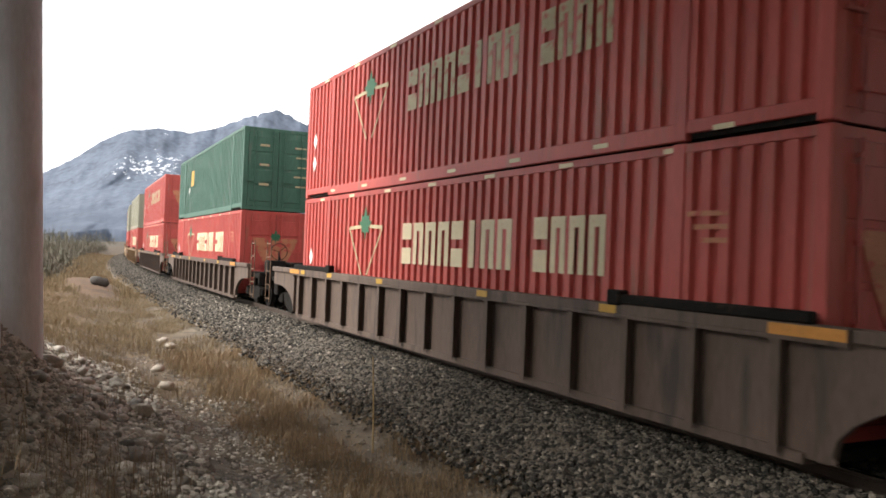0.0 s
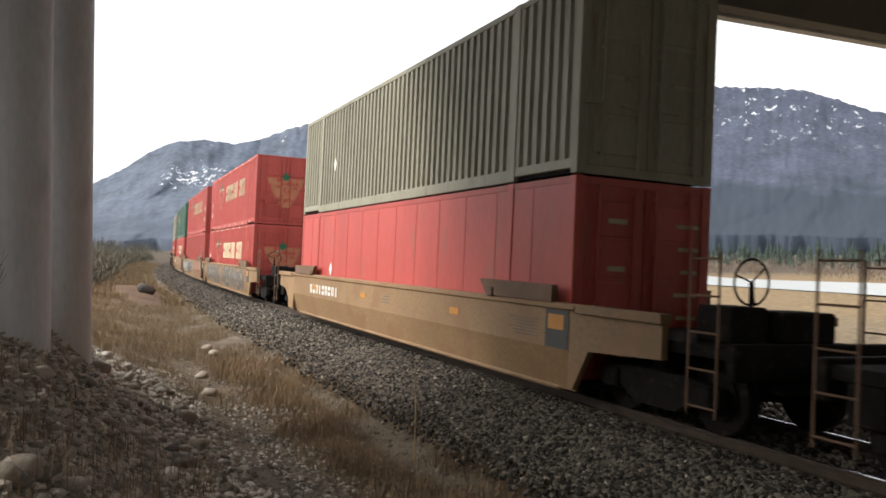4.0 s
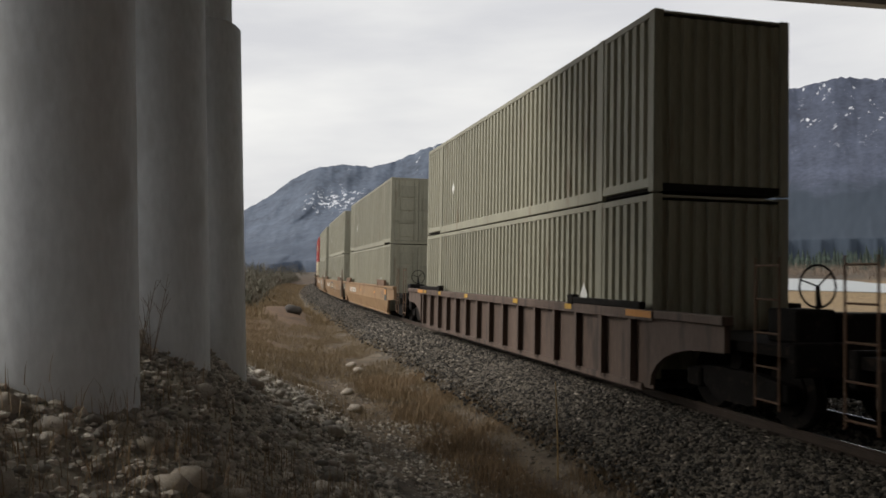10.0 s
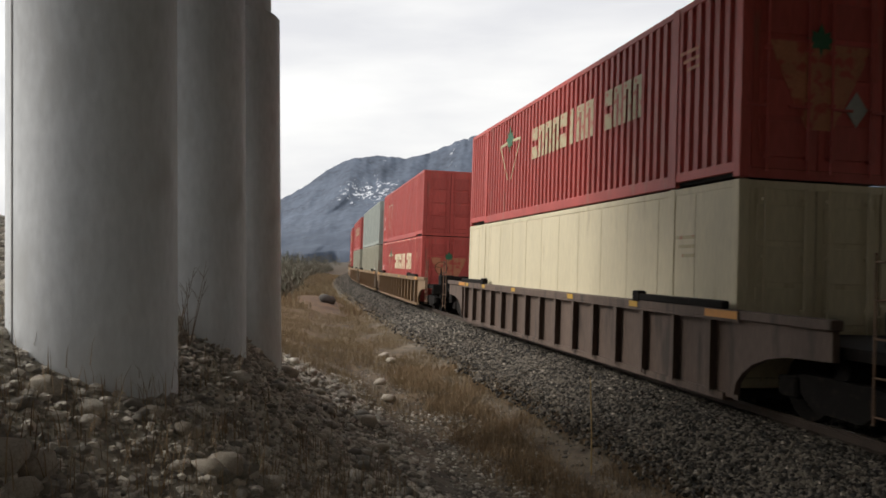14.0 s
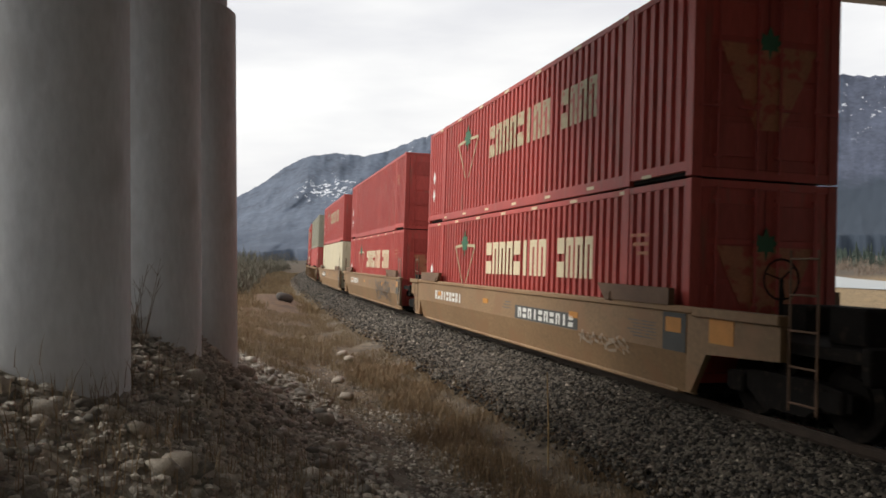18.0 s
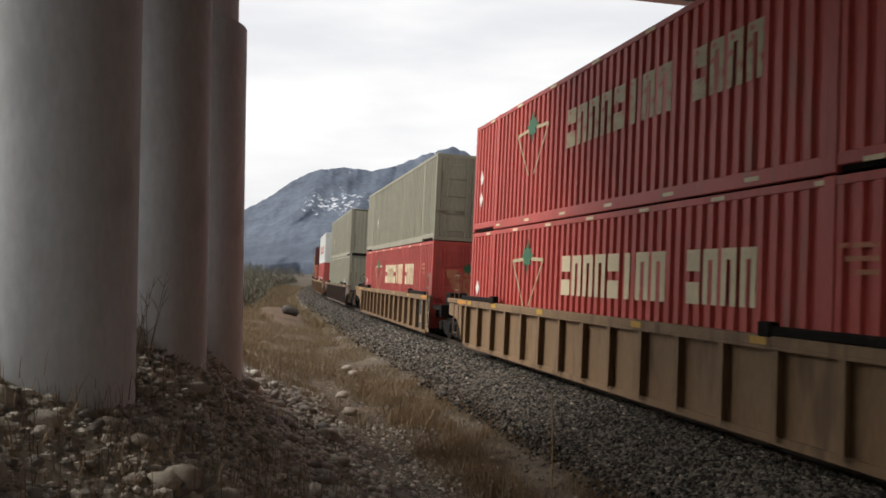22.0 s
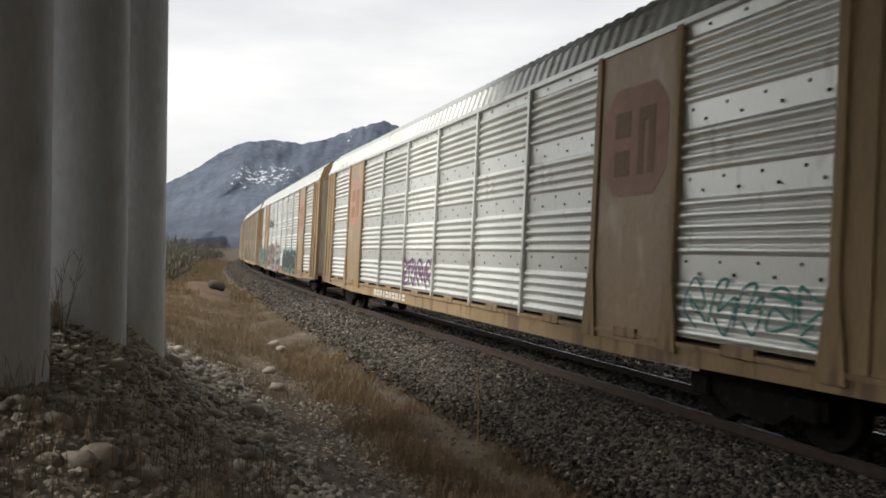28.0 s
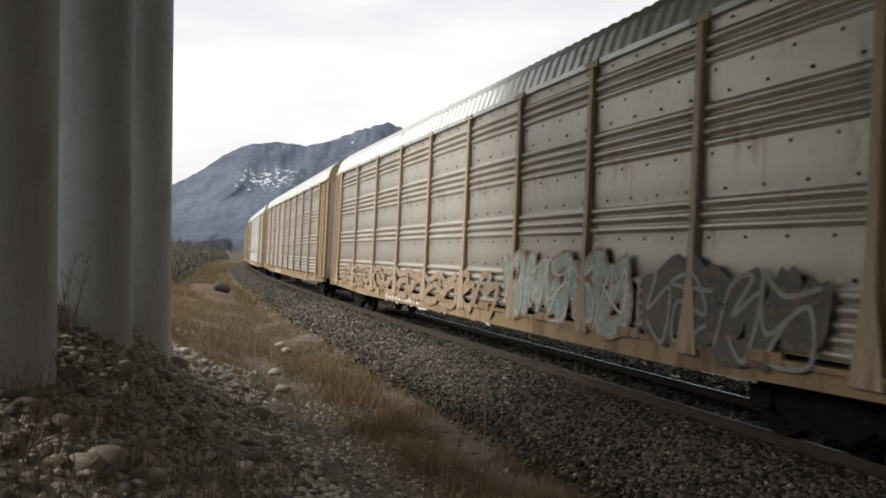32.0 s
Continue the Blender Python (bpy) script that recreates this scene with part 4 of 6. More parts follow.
def plain_car(pitch, shared=False, label="", first=False, last=False, colour="tan"):
    """A well car with smooth deep sides."""
    m = M[colour]
    car = new("well_car")
    tagged(car, label, "railway car", "cars of the train")
    def web():
        return loft(B(), [(1.40, WELL_TOP - 0.05), (1.46, WELL_TOP - 0.05), (1.46, 0.74), (1.31, WELL_BOT), (1.25, WELL_BOT), (1.40, 0.74)], (-8.29, 8.29))
    def chord():
        bm = box(B(), -8.48, 8.48, 1.34, 1.50, WELL_TOP - 0.1, WELL_TOP, 0.02)
        box(bm, -7.9, 7.9, 1.20, 1.34, WELL_BOT - 0.04, WELL_BOT + 0.03, 0.02)
        return bm
    for k, mk in (("side_sheet", web), ("top_chord", chord)):
        me = cached("plain_" + k, mk)
        put(k, me, m, car)
        put(k, me, m, car, m=TURN)
    put("well_floor", cached("well_floor", lambda: box(B(), -8.2, 8.2, -1.3, 1.3, WELL_BOT, WELL_BOT + 0.1)), M["steel"], car)
    put("car_mark", cached("car_mark", lambda: letters(word(6.2, 3.2, 9, 0.12), 0.86, 1.12, 1.463)), M["whiteletter"], car, "plain white bars in place of the car's marks")
    put("end_patch", cached("end_patch", lambda: box(B(), -8.28, -7.66, 1.461, 1.467, 0.745, 1.31)), M["dullgrey"], car, "dark grey painted end panel")
    put("reflector", cached("reflector_end", lambda: box(B(), -8.16, -7.74, 1.468, 1.473, 1.02, 1.24)), M["reflect"], car, "orange reflector on the end panel")
    def small_print():
        bm = B()
        for r in range(6):
            box(bm, -7.45, -6.75 + 0.1 * (r % 3), 1.461, 1.463, 0.86 + r * 0.05, 0.875 + r * 0.05)
        for r in range(3):
            box(bm, -0.9, -0.3 - 0.1 * r, 1.461, 1.463, 0.95 + r * 0.07, 0.975 + r * 0.07)
        return bm
    put("code_mark", cached("small_print", small_print), M["spray_dim"], car, "unreadable small dark print")
    for x in (-4.4, 1.0, 5.6):
        put("reflector", cached("reflector_plain", lambda: box(B(), -0.2, 0.2, 1.464, 1.47, 0.98, 1.10)), M["reflect"], car, "orange reflective patch", Matrix.Translation((x, 0, 0)))
    well_ends(car, m, pitch, shared, first, last)
    return car


GLYPHS = (((0, 0.4), (0.4, 2.6), (1.3, 2.9), (0.8, 1.4), (1.9, 2.2), (1.5, 0.1), (0.6, 0.8)), ((2.1, 2.7), (0.9, 2.2), (0.1, 2.9), (0.3, 1.1), (1.8, 1.9), (1.9, 0.3), (0.4, 0.2), (1.0, 1.3)),
          ((0.1, 0.1), (0.9, 2.9), (1.1, 1.0), (2.0, 2.5), (1.8, 0.9), (0.3, 1.9)), ((1.9, 1.0), (0.2, 0.3), (0.5, 1.8), (1.7, 1.3), (1.2, 2.9), (0.1, 2.4), (2.2, 2.1)),
          ((0.2, 2.8), (0.6, 0.5), (1.2, 1.7), (1.5, 0.2), (2.1, 2.9), (0.9, 2.3)), ((1.1, 0.0), (0.1, 1.4), (1.0, 3.0), (2.0, 1.6), (1.0, 1.1), (0.7, 2.1), (1.9, 0.4)))


def spray(car, x0, x1, z0, z1, y, material, seed, n=6, label="spray-painted graffiti", fat=1.0):
    """Loose, leaning strokes of spray paint on a car's side, letter-like but no words."""
    rnd = random.Random(seed)
    bm = B()
    step = (x1 - x0) / n
    w = min(abs(step) * 0.13, (z1 - z0) * 0.12) * fat
    for i in range(n):
        cx = x0 + (i + 0.12) * step
        g = GLYPHS[rnd.randrange(len(GLYPHS))]
        sl = rnd.uniform(-0.12, 0.12)
        pts = []
        for gx, gz in g:
            zz = z0 + (z1 - z0) * (0.06 + 0.88 * gz / 3 + rnd.uniform(-0.05, 0.05))
            pts.append((cx + step * (0.98 * gx / 2 - 0.1 + rnd.uniform(-0.06, 0.06)) + sl * (zz - z0), zz))
        fine = []
        ext = [pts[0]] + pts + [pts[-1]]
        for p0, p1, p2, p3 in zip(ext, ext[1:], ext[2:], ext[3:]):
            for j in range(6):
                u = j / 6
                fine.append(tuple(0.5 * (2 * p1[q] + (p2[q] - p0[q]) * u + (2 * p0[q] - 5 * p1[q] + 4 * p2[q] - p3[q]) * u * u
                                         + (3 * p1[q] - p0[q] - 3 * p2[q] + p3[q]) * u ** 3) for q in (0, 1)))
        fine.append(pts[-1])
        for a, b in zip(fine, fine[1:]):
            d = Vector((b[0] - a[0], b[1] - a[1]))
            if d.length < 1e-4:
                continue
            nrm = Vector((-d.y, d.x)).normalized() * w
            e = d.normalized() * w * 0.35
            q = [(a[0] - e.x + nrm.x, a[1] - e.y + nrm.y), (a[0] - e.x - nrm.x, a[1] - e.y - nrm.y), (b[0] + e.x - nrm.x, b[1] + e.y - nrm.y), (b[0] + e.x + nrm.x, b[1] + e.y + nrm.y)]
            poly(bm, q, y + rnd.random() * 0.001, y + 0.002 + rnd.random() * 0.002)
    if "smooth deep sides" in car["label"]:
        for q in bm.verts:                       # the lower side leans in
            q.co.y -= 0.278 * max(0.0, 0.74 - q.co.z)
    put("graffiti", mesh_of("graffiti", bm), material, car, label)


def throw_up(car, x0, x1, z0, z1, y, fill, line, seed, n, label, fat=1.0):
    """The same strokes twice: a broad dark outline and a lighter fill over it."""
    spray(car, x0, x1, z0, z1, y, line, seed, n, "edges of " + label, 1.5 * fat)
    spray(car, x0, x1, z0, z1, y + 0.004, fill, seed, n, label, 0.95 * fat)


# ---- autoracks ----
SHEETS = ("rrrrr__rrrrr__rrrr__rrrrrr_", "rrrrr____rrr____rrrr___rrr_")      # from the bottom up: ridge or flat


def sheet_bands(z0, z1, kind):
    """Heights of the sheet's bands: bottom, height, whether a ridge, and which of the flat's rows carries holes."""
    p = (z1 - z0) / len(SHEETS[kind])
    out = []
    for i, c in enumerate(SHEETS[kind]):
        first = c == "_" and SHEETS[kind][i - 1] == "r"
        last = c == "_" and i + 1 < len(SHEETS[kind]) and SHEETS[kind][i + 1] == "r"
        out.append((z0 + i * p, p, c == "r", 1 if first else 2 if last else 0))
    return out


def sheet_panel(width, z0, z1, kind):
    """Horizontally corrugated sheet: groups of ridges between flat bands."""
    bm = B()
    zs, ys = [z0], [0.0]
    for z, p, ridge, row in sheet_bands(z0, z1, kind):
        if not ridge:
            zs.append(z + p)
            ys.append(0.0)
            continue
        for u in (0.12, 0.28, 0.44, 0.6, 0.76, 0.9, 1.0):
            zs.append(z + u * p)
            ys.append(0.055 * math.sin(math.pi * min(1.0, u / 0.9)) - 0.02)
    a = [bm.verts.new((-width / 2, y, zz)) for y, zz in zip(ys, zs)]
    b = [bm.verts.new((width / 2, y, zz)) for y, zz in zip(ys, zs)]
    for i in range(len(zs) - 1):
        bm.faces.new((b[i], a[i], a[i + 1], b[i + 1]))
    return bm


def dots(width, z0, z1, kind):
    """Rows of small vent holes on the flat bands, staggered."""
    bm = B()
    for z, p, ridge, row in sheet_bands(z0, z1, kind):
        if not row:
            continue
        k = max(3, int(width / 0.62))
        for j in range(k):
            x = -width / 2 + (j + (0.3 if row == 1 else 0.7)) * width / k
            box(bm, x - 0.019, x + 0.019, 0.0, 0.006, z + 0.37 * p, z + 0.63 * p)
    return bm


def autorack(length, kind, label=""):
    """An enclosed car carrier. kind 0: bright sheet with two wide tan panels; 1: dull sheet between slim posts."""
    car = new("autorack")
    tagged(car, label, "railway car", "cars of the train")
    H2, Y = length / 2, 1.53
    Z0, Z1 = 1.06, 5.12
    skin, tan = M["galv" if kind == 0 else "galvdull"], M["racktan"]
    inner = round((length - 12.2) / 2.6)
    if kind == 0:
        edges = [-H2 + 1.4, -H2 + 4.1, -H2 + 6.1] + [-H2 + 6.1 + i * (length - 12.2) / inner for i in range(1, inner)] + [H2 - 6.1, H2 - 4.1, H2 - 1.4]
    else:
        edges = [-H2 + 2.05 + i * 2.73 for i in range(10)]
    for i, (a, b) in enumerate(zip(edges, edges[1:])):
        w = b - a
        wide = kind == 0 and i in (1, len(edges) - 3)
        for f in (Matrix(), TURN):
            mm = f @ Matrix.Translation(((a + b) / 2, Y - 0.06, 0))
            if wide:
                pn = put("wide_panel", cached(("wide_panel", round(w, 2)), lambda: box(B(), -w / 2, w / 2, -0.02, 0.05, Z0 - 0.2, Z1, 0.01)), M["rackpanel"], car, "plain tan sheet panel", mm)
                if f == Matrix() and i == 1 or (f == Matrix() and i == len(edges) - 3):
                    def octo():
                        bm = poly(B(), [(-0.5, 4.55), (-0.8, 4.2), (-0.8, 3.3), (-0.5, 2.95), (0.5, 2.95), (0.8, 3.3), (0.8, 4.2), (0.5, 4.55)], 0.051, 0.055)
                        return bm
                    put("emblem", cached("octagon", octo), M["pink"], pn, "faded pink octagon")
                    put("emblem_mark", cached("octabars", lambda: letters([(-0.5, -0.1), (0.1, 0.5)], 3.25, 4.2, 0.0555)), M["tan"], pn)
            else:
                pn = put("sheet_panel", cached(("sheet_panel", round(w, 2), kind), lambda: sheet_panel(w - 0.04, Z0, Z1, kind), True), skin, car, "", mm)
                put("vent_strip", cached(("vent_strip", round(w, 2), kind), lambda: dots(w - 0.1, Z0, Z1, kind)), M["black"], pn)
    def post():
        bm = box(B(), -0.07, 0.07, Y - 0.06, Y + 0.03, Z0 - 0.12, Z1 + 0.04, 0.012)
        poly(bm, [(-0.2, Z0 - 0.2), (0.2, Z0 - 0.2), (0.075, Z0 + 0.75), (-0.075, Z0 + 0.75)], Y - 0.01, Y + 0.036)
        if kind:
            box(bm, -0.2, 0.2, Y - 0.02, Y + 0.04, Z1 - 0.02, Z1 + 0.08)
        return bm
    def slim():
        return box(B(), -0.045, 0.045, Y - 0.06, Y + 0.02, Z0 - 0.12, Z1 + 0.04, 0.01)
    for i, x in enumerate(edges):
        bright = kind == 0 and 3 <= i <= len(edges) - 4
        for f in (Matrix(), TURN):
            put("post", cached("slim_post", slim) if bright else cached(("post", kind), post), skin if bright else (M["rackpost"] if kind else tan), car, "", f @ Matrix.Translation((x, 0, 0)))
    # plain end sheets; the near ends of the dull cars stand back behind the ladders
    for f in (Matrix(), TURN):
        for a, b, deep in ((-H2 + 0.02, edges[0] - 0.03, 0.05 * kind), (edges[-1] + 0.03, H2 - 0.02, 0.0)):
            w = b - a
            es = put("end_sheet", cached(("end_sheet", round(w, 2), kind), lambda: box(B(), -w / 2, w / 2, -0.09, -0.015, Z0 - 0.1, Z1, 0.015)), tan, car, "plain tan end sheet", f @ Matrix.Translation(((a + b) / 2, Y - deep, 0)))
            for x in (-0.18, 0.22):
                put("stiffener", cached(("stiffener", kind), lambda: box(B(), -0.035, 0.035, -0.015, 0.02, Z0 - 0.05, Z1 - 0.05, 0.01)), tan, es, "", Matrix.Translation((x * w, 0, 0)))
    def sill():
        bm = poly(B(), [(-H2, 1.0), (-H2, 0.80), (-H2 + 3.4, 0.72), (-H2 + 5, 0.66), (H2 - 5, 0.66), (H2 - 3.4, 0.72), (H2, 0.80), (H2, 1.0)], Y - 0.14, Y - 0.02)
        box(bm, -H2, H2, Y - 0.16, Y + 0.02, 0.94, 1.0)
        return bm
    def brk():
        return box(B(), -0.28, 0.28, Y - 0.03, Y + 0.035, 0.93, 1.07, 0.01)
    for f in (Matrix(), TURN):
        put("side_sill", cached(("side_sill", length), sill), tan, car, m=f)
        put("roof_rail", cached(("roof_rail", length), lambda: box(B(), -H2 + 0.1, H2 - 0.1, Y - 0.1, Y + 0.015, Z1, Z1 + 0.10, 0.01)), skin if kind == 0 else M["roofsheet"], car, m=f)
        for a, b in zip(edges, edges[1:]):
            put("sill_bracket", cached("sill_bracket", brk), tan, car, "", f @ Matrix.Translation(((a + b) / 2, 0, 0)))
    def roof():
        bm = B()
        prof = [(Y - 0.03, Z1 + 0.09), (Y - 0.17, Z1 + 0.55), (Y - 0.5, Z1 + 0.86), (0.5, Z1 + 1.0), (-0.5, Z1 + 1.0), (-Y + 0.5, Z1 + 0.86), (-Y + 0.17, Z1 + 0.55), (-Y + 0.03, Z1 + 0.09)]
        n = int(length / 0.16)
        rings = []
        for i in range(n * 2):
            x = -H2 + 0.1 + (length - 0.2) * i / (n * 2 - 1)
            d = 0.022 if (i // 2) % 2 else 0.0
            rings.append([bm.verts.new((x, y - math.copysign(d, y), z - d)) for y, z in prof])
        for a, b in zip(rings, rings[1:]):
            for i in range(len(prof) - 1):
                bm.faces.new((a[i], a[i + 1], b[i + 1], b[i]))
        return bm
    put("roof", cached(("rack_roof", length), roof), M["roofsheet"], car, "ridged sheet roof")
    def end():
        prof = [(Y - 0.05, 0.95), (Y - 0.05, Z1 + 0.1), (Y - 0.19, Z1 + 0.55), (Y - 0.52, Z1 + 0.84), (0.5, Z1 + 0.96), (-0.5, Z1 + 0.96), (-Y + 0.52, Z1 + 0.84), (-Y + 0.19, Z1 + 0.55), (-Y + 0.05, Z1 + 0.1), (-Y + 0.05, 0.95)]
        return loft(B(), prof, [-H2 + 0.02, -H2 + 0.14])
    def leafd():
        return box(B(), -H2 - 0.02, -H2 + 0.02, 0.03, 0.45, 1.05, Z1, 0.01)
    for f in (Matrix(), TURN):
        e = put("end_wall", cached(("rack_end", length), end), tan, car, m=f)
        dm = cached(("end_door", length), leafd)
        for i in range(-3, 3):
            put("door_leaf", dm, M["rackdoor"], e, "", Matrix.Translation((0, i * 0.46, 0)))
    for sx in (-1, 1):
        add_truck(car, sx * (H2 - 3.0))
        add_coupler(car, sx * (H2 - 0.1), sx)
        for sy in (-1, 1):
            add_ladder(car, sx * (H2 - 0.42), sy * (Y + 0.06), 0.75, 2.75 if kind == 0 else 5.0, M["ladder"])
    put("centre_sill", cached(("centre_sill", length), lambda: box(B(), -H2 + 0.2, H2 - 0.2, -0.3, 0.3, 0.62, 0.98)), M["steel"], car)
    put("deck_floor", cached(("deck_floor", length), lambda: box(B(), -H2 + 0.05, H2 - 0.05, -Y + 0.15, Y - 0.15, 0.96, 1.03)), M["steel"], car)
    put("car_mark", cached("rack_car_mark", lambda: letters(word(5.6, 2.2, 10, 0.1), 0.72, 0.90, Y - 0.019)), M["whiteletter"], car, "plain white bars in place of the car's marks")
    return car


# ---- the train: what each car carries, its middle's place along the line at the start, its pitch ----
SPEED, LEAD = 22.4, 0.5
CT = ("brand", "placards", "side_codes", "end_emblem", "tape")
CTF = ("brand_faint", "placards", "end_emblem", "tape")
TRAIN = [
    # s0, pitch, shared truck, car, upper (colour, marks, smooth), lower
    (12.3, 23.4, 0, "brown", ("red", CTF, 0), ("red", CT, 0)),
    (36.3, 23.4, 0, "brown", ("green", ("square_logo", "end_codes", "placard"), 0), ("red", CT, 0)),
    (59.7, 23.4, 0, "brown", ("red", CTF, 0), ("red", CT, 0)),
    (83.2, 23.4, 0, "ochre", ("grey", ("placard",), 0), ("red", CT, 0)),
    (106.9, 23.4, 0, "tan", ("grey", ("placard",), 0), ("red", ("placard", "end_codes"), 1)),
    (132.0, 20.1, 1, "tan", ("red", CTF, 0), ("red", CT, 0)),
    (151.3, 20.1, 1, "tan", ("red", ("brand_faint", "front_placards"), 0), ("red", ("low_placard", "end_placard", "side_codes"), 0)),
    (171.2, 20.1, 1, "tan", ("green", ("square_logo", "placard"), 0), ("red", CT, 0)),
    (194.8, 23.8, 0, "brown", ("grey", ("placard",), 0), ("red", CT, 0)),
    (219.2, 23.8, 0, "tan", ("grey", ("placard",), 0), ("red", ("side_codes", "end_placard", "end_codes"), 0)),
    (243.1, 23.8, 0, "brown", ("grey", ("placard",), 0), ("grey", ("low_placard",), 0)),
    (267.0, 23.8, 0, "tan", ("grey", ("placard",), 0), ("grey", ("low_placard",), 0)),
    (287.3, 20.1, 1, "tan", ("grey", ("placard",), 0), ("grey", ("low_placard",), 0)),
    (307.6, 20.1, 1, "tan", ("grey", ("placard",), 0), ("grey", ("low_placard",), 0)),
    (331.4, 23.8, 0, "brown", ("red", ("brand_faint", "end_emblem", "end_placard", "side_codes"), 0), ("cream", ("side_codes",), 1)),
    (357.1, 20.1, 1, "ochre", ("red", ("placards", "emblem"), 0), ("red", CT, 0)),
    (376.4, 20.1, 1, "ochre", ("pale", ("placard", "end_codes"), 0), ("grey", ("low_placard",), 0)),
    (396.9, 20.1, 1, "ochre", ("red", ("brand_faint", "end_emblem", "end_placard"), 0), ("grey", ("low_placard",), 0)),
    (421.0, 20.1, 1, "tan", ("red", CTF, 0), ("red", CT, 0)),
    (441.3, 20.1, 1, "tan", ("red", ("placards", "side_codes"), 0), ("red", CT, 0)),
    (462.0, 20.1, 1, "tan", ("red", ("brand_faint", "placards"), 0), ("cream", ("side_codes",), 1)),
    (486.2, 20.1, 1, "ochre", ("grey", ("placard",), 0), ("red", ("side_codes", "end_placard"), 1)),
    (506.0, 20.1, 1, "ochre", ("red", CTF, 0), ("red", CT, 0)),
    (526.9, 20.1, 1, "ochre", ("grey", ("placard",), 0), ("red", CT, 0)),
    (551.5, 23.8, 0, "brown", ("grey", ("placard",), 0), ("grey", ("low_placard",), 0)),
    (575.6, 23.4, 0, "ochre", ("white", ("red_word",), 0), ("red", ("white_word", "end_codes"), 0)),
    (595.8, 20.1, 1, "ochre", None, ("orange", ("end_codes",), 0)),
    (619.4, 23.0, 0, "ochre", ("maroon", (), 0), ("orange", ("big_white",), 0)),
]
RACKS = [(645.0, 27.5, 0), (674.5, 27.5, 0), (703.8, 27.8, 1), (733.8, 27.8, 1), (763.4, 27.8, 1), (793.0, 27.5, 0), (822.6, 27.8, 1)]
WORDS = {"red": "weathered red", "green": "dark green", "grey": "dull grey-olive", "pale": "pale grey-green", "cream": "cream", "white": "off-white",
         "maroon": "dark maroon", "orange": "orange-red"}
CARWORDS = {"brown": "dark brown ribbed well car", "ochre": "rusty ochre ribbed well car", "tan": "faded tan well car with smooth deep sides"}
RIDERS = []


def what(spec):
    colour, marks, smooth = spec
    text = WORDS[colour] + (" smooth-sided" if smooth else " corrugated") + " container"
    if "brand" in marks:
        text += " with cream block lettering"
    elif "brand_faint" in marks or "emblem" in marks:
        text += " with faded lettering"
    elif "red_word" in marks:
        text += " with red lettering"
    elif "big_white" in marks or "white_word" in marks:
        text += " with white lettering"
    return text


def build_train():
    for s0, pitch, shared, carkind, up, low in TRAIN:
        load = "two stacked containers" if up else "one container"
        first, last = s0 in (132.0, 357.1, 421.0, 486.2, 595.8), s0 in (171.2, 307.6, 396.9, 462.0, 526.9, 595.8)
        if carkind == "tan":
            car = plain_car(pitch, bool(shared), CARWORDS[carkind] + ", carrying " + load, first, last)
        else:
            car = ribbed_car(carkind, pitch, bool(shared), CARWORDS[carkind] + ", carrying " + load, first, last)
        half = pitch / 2 - 2
        RIDERS.append((car, s0, half, 0.0))
        z = WELL_BOT + 0.13
        short = s0 > 560
        for spec, word_ in ((low, " in a well car"), (up, " on top")):
            if not spec:
                continue
            h = 3.04 if not short else 2.9
            c = container(spec[0], 12.19 if short else 16.15, h, spec[1], bool(spec[2]), "wall" if s0 in (243.1, 551.5) else "door", what(spec) + word_)
            RIDERS.append((c, s0, half, z))
            z += h + 0.035
    for s0, length, kind in RACKS:
        car = autorack(length, kind, "car carrier with bright ridged sheet sides and tan panels" if kind == 0 else "car carrier with dull ridged sheet sides and tan posts")
        RIDERS.append((car, s0, length / 2 - 3, 0.0))


build_train()


def size_mark(car, text, x, z, y, size, material):
    """A painted size number on a car's side."""
    cu = bpy.data.curves.new("size_mark", "FONT")
    cu.body, cu.size, cu.extrude, cu.align_x = text, size, 0.002, "CENTER"
    ob = new("size_mark", cu)
    cu.materials.append(material)
    ob.parent = car
    ob.matrix_basis = pose(x, y, z, 90, 0, 180)
    ob["label"] = "painted size number"


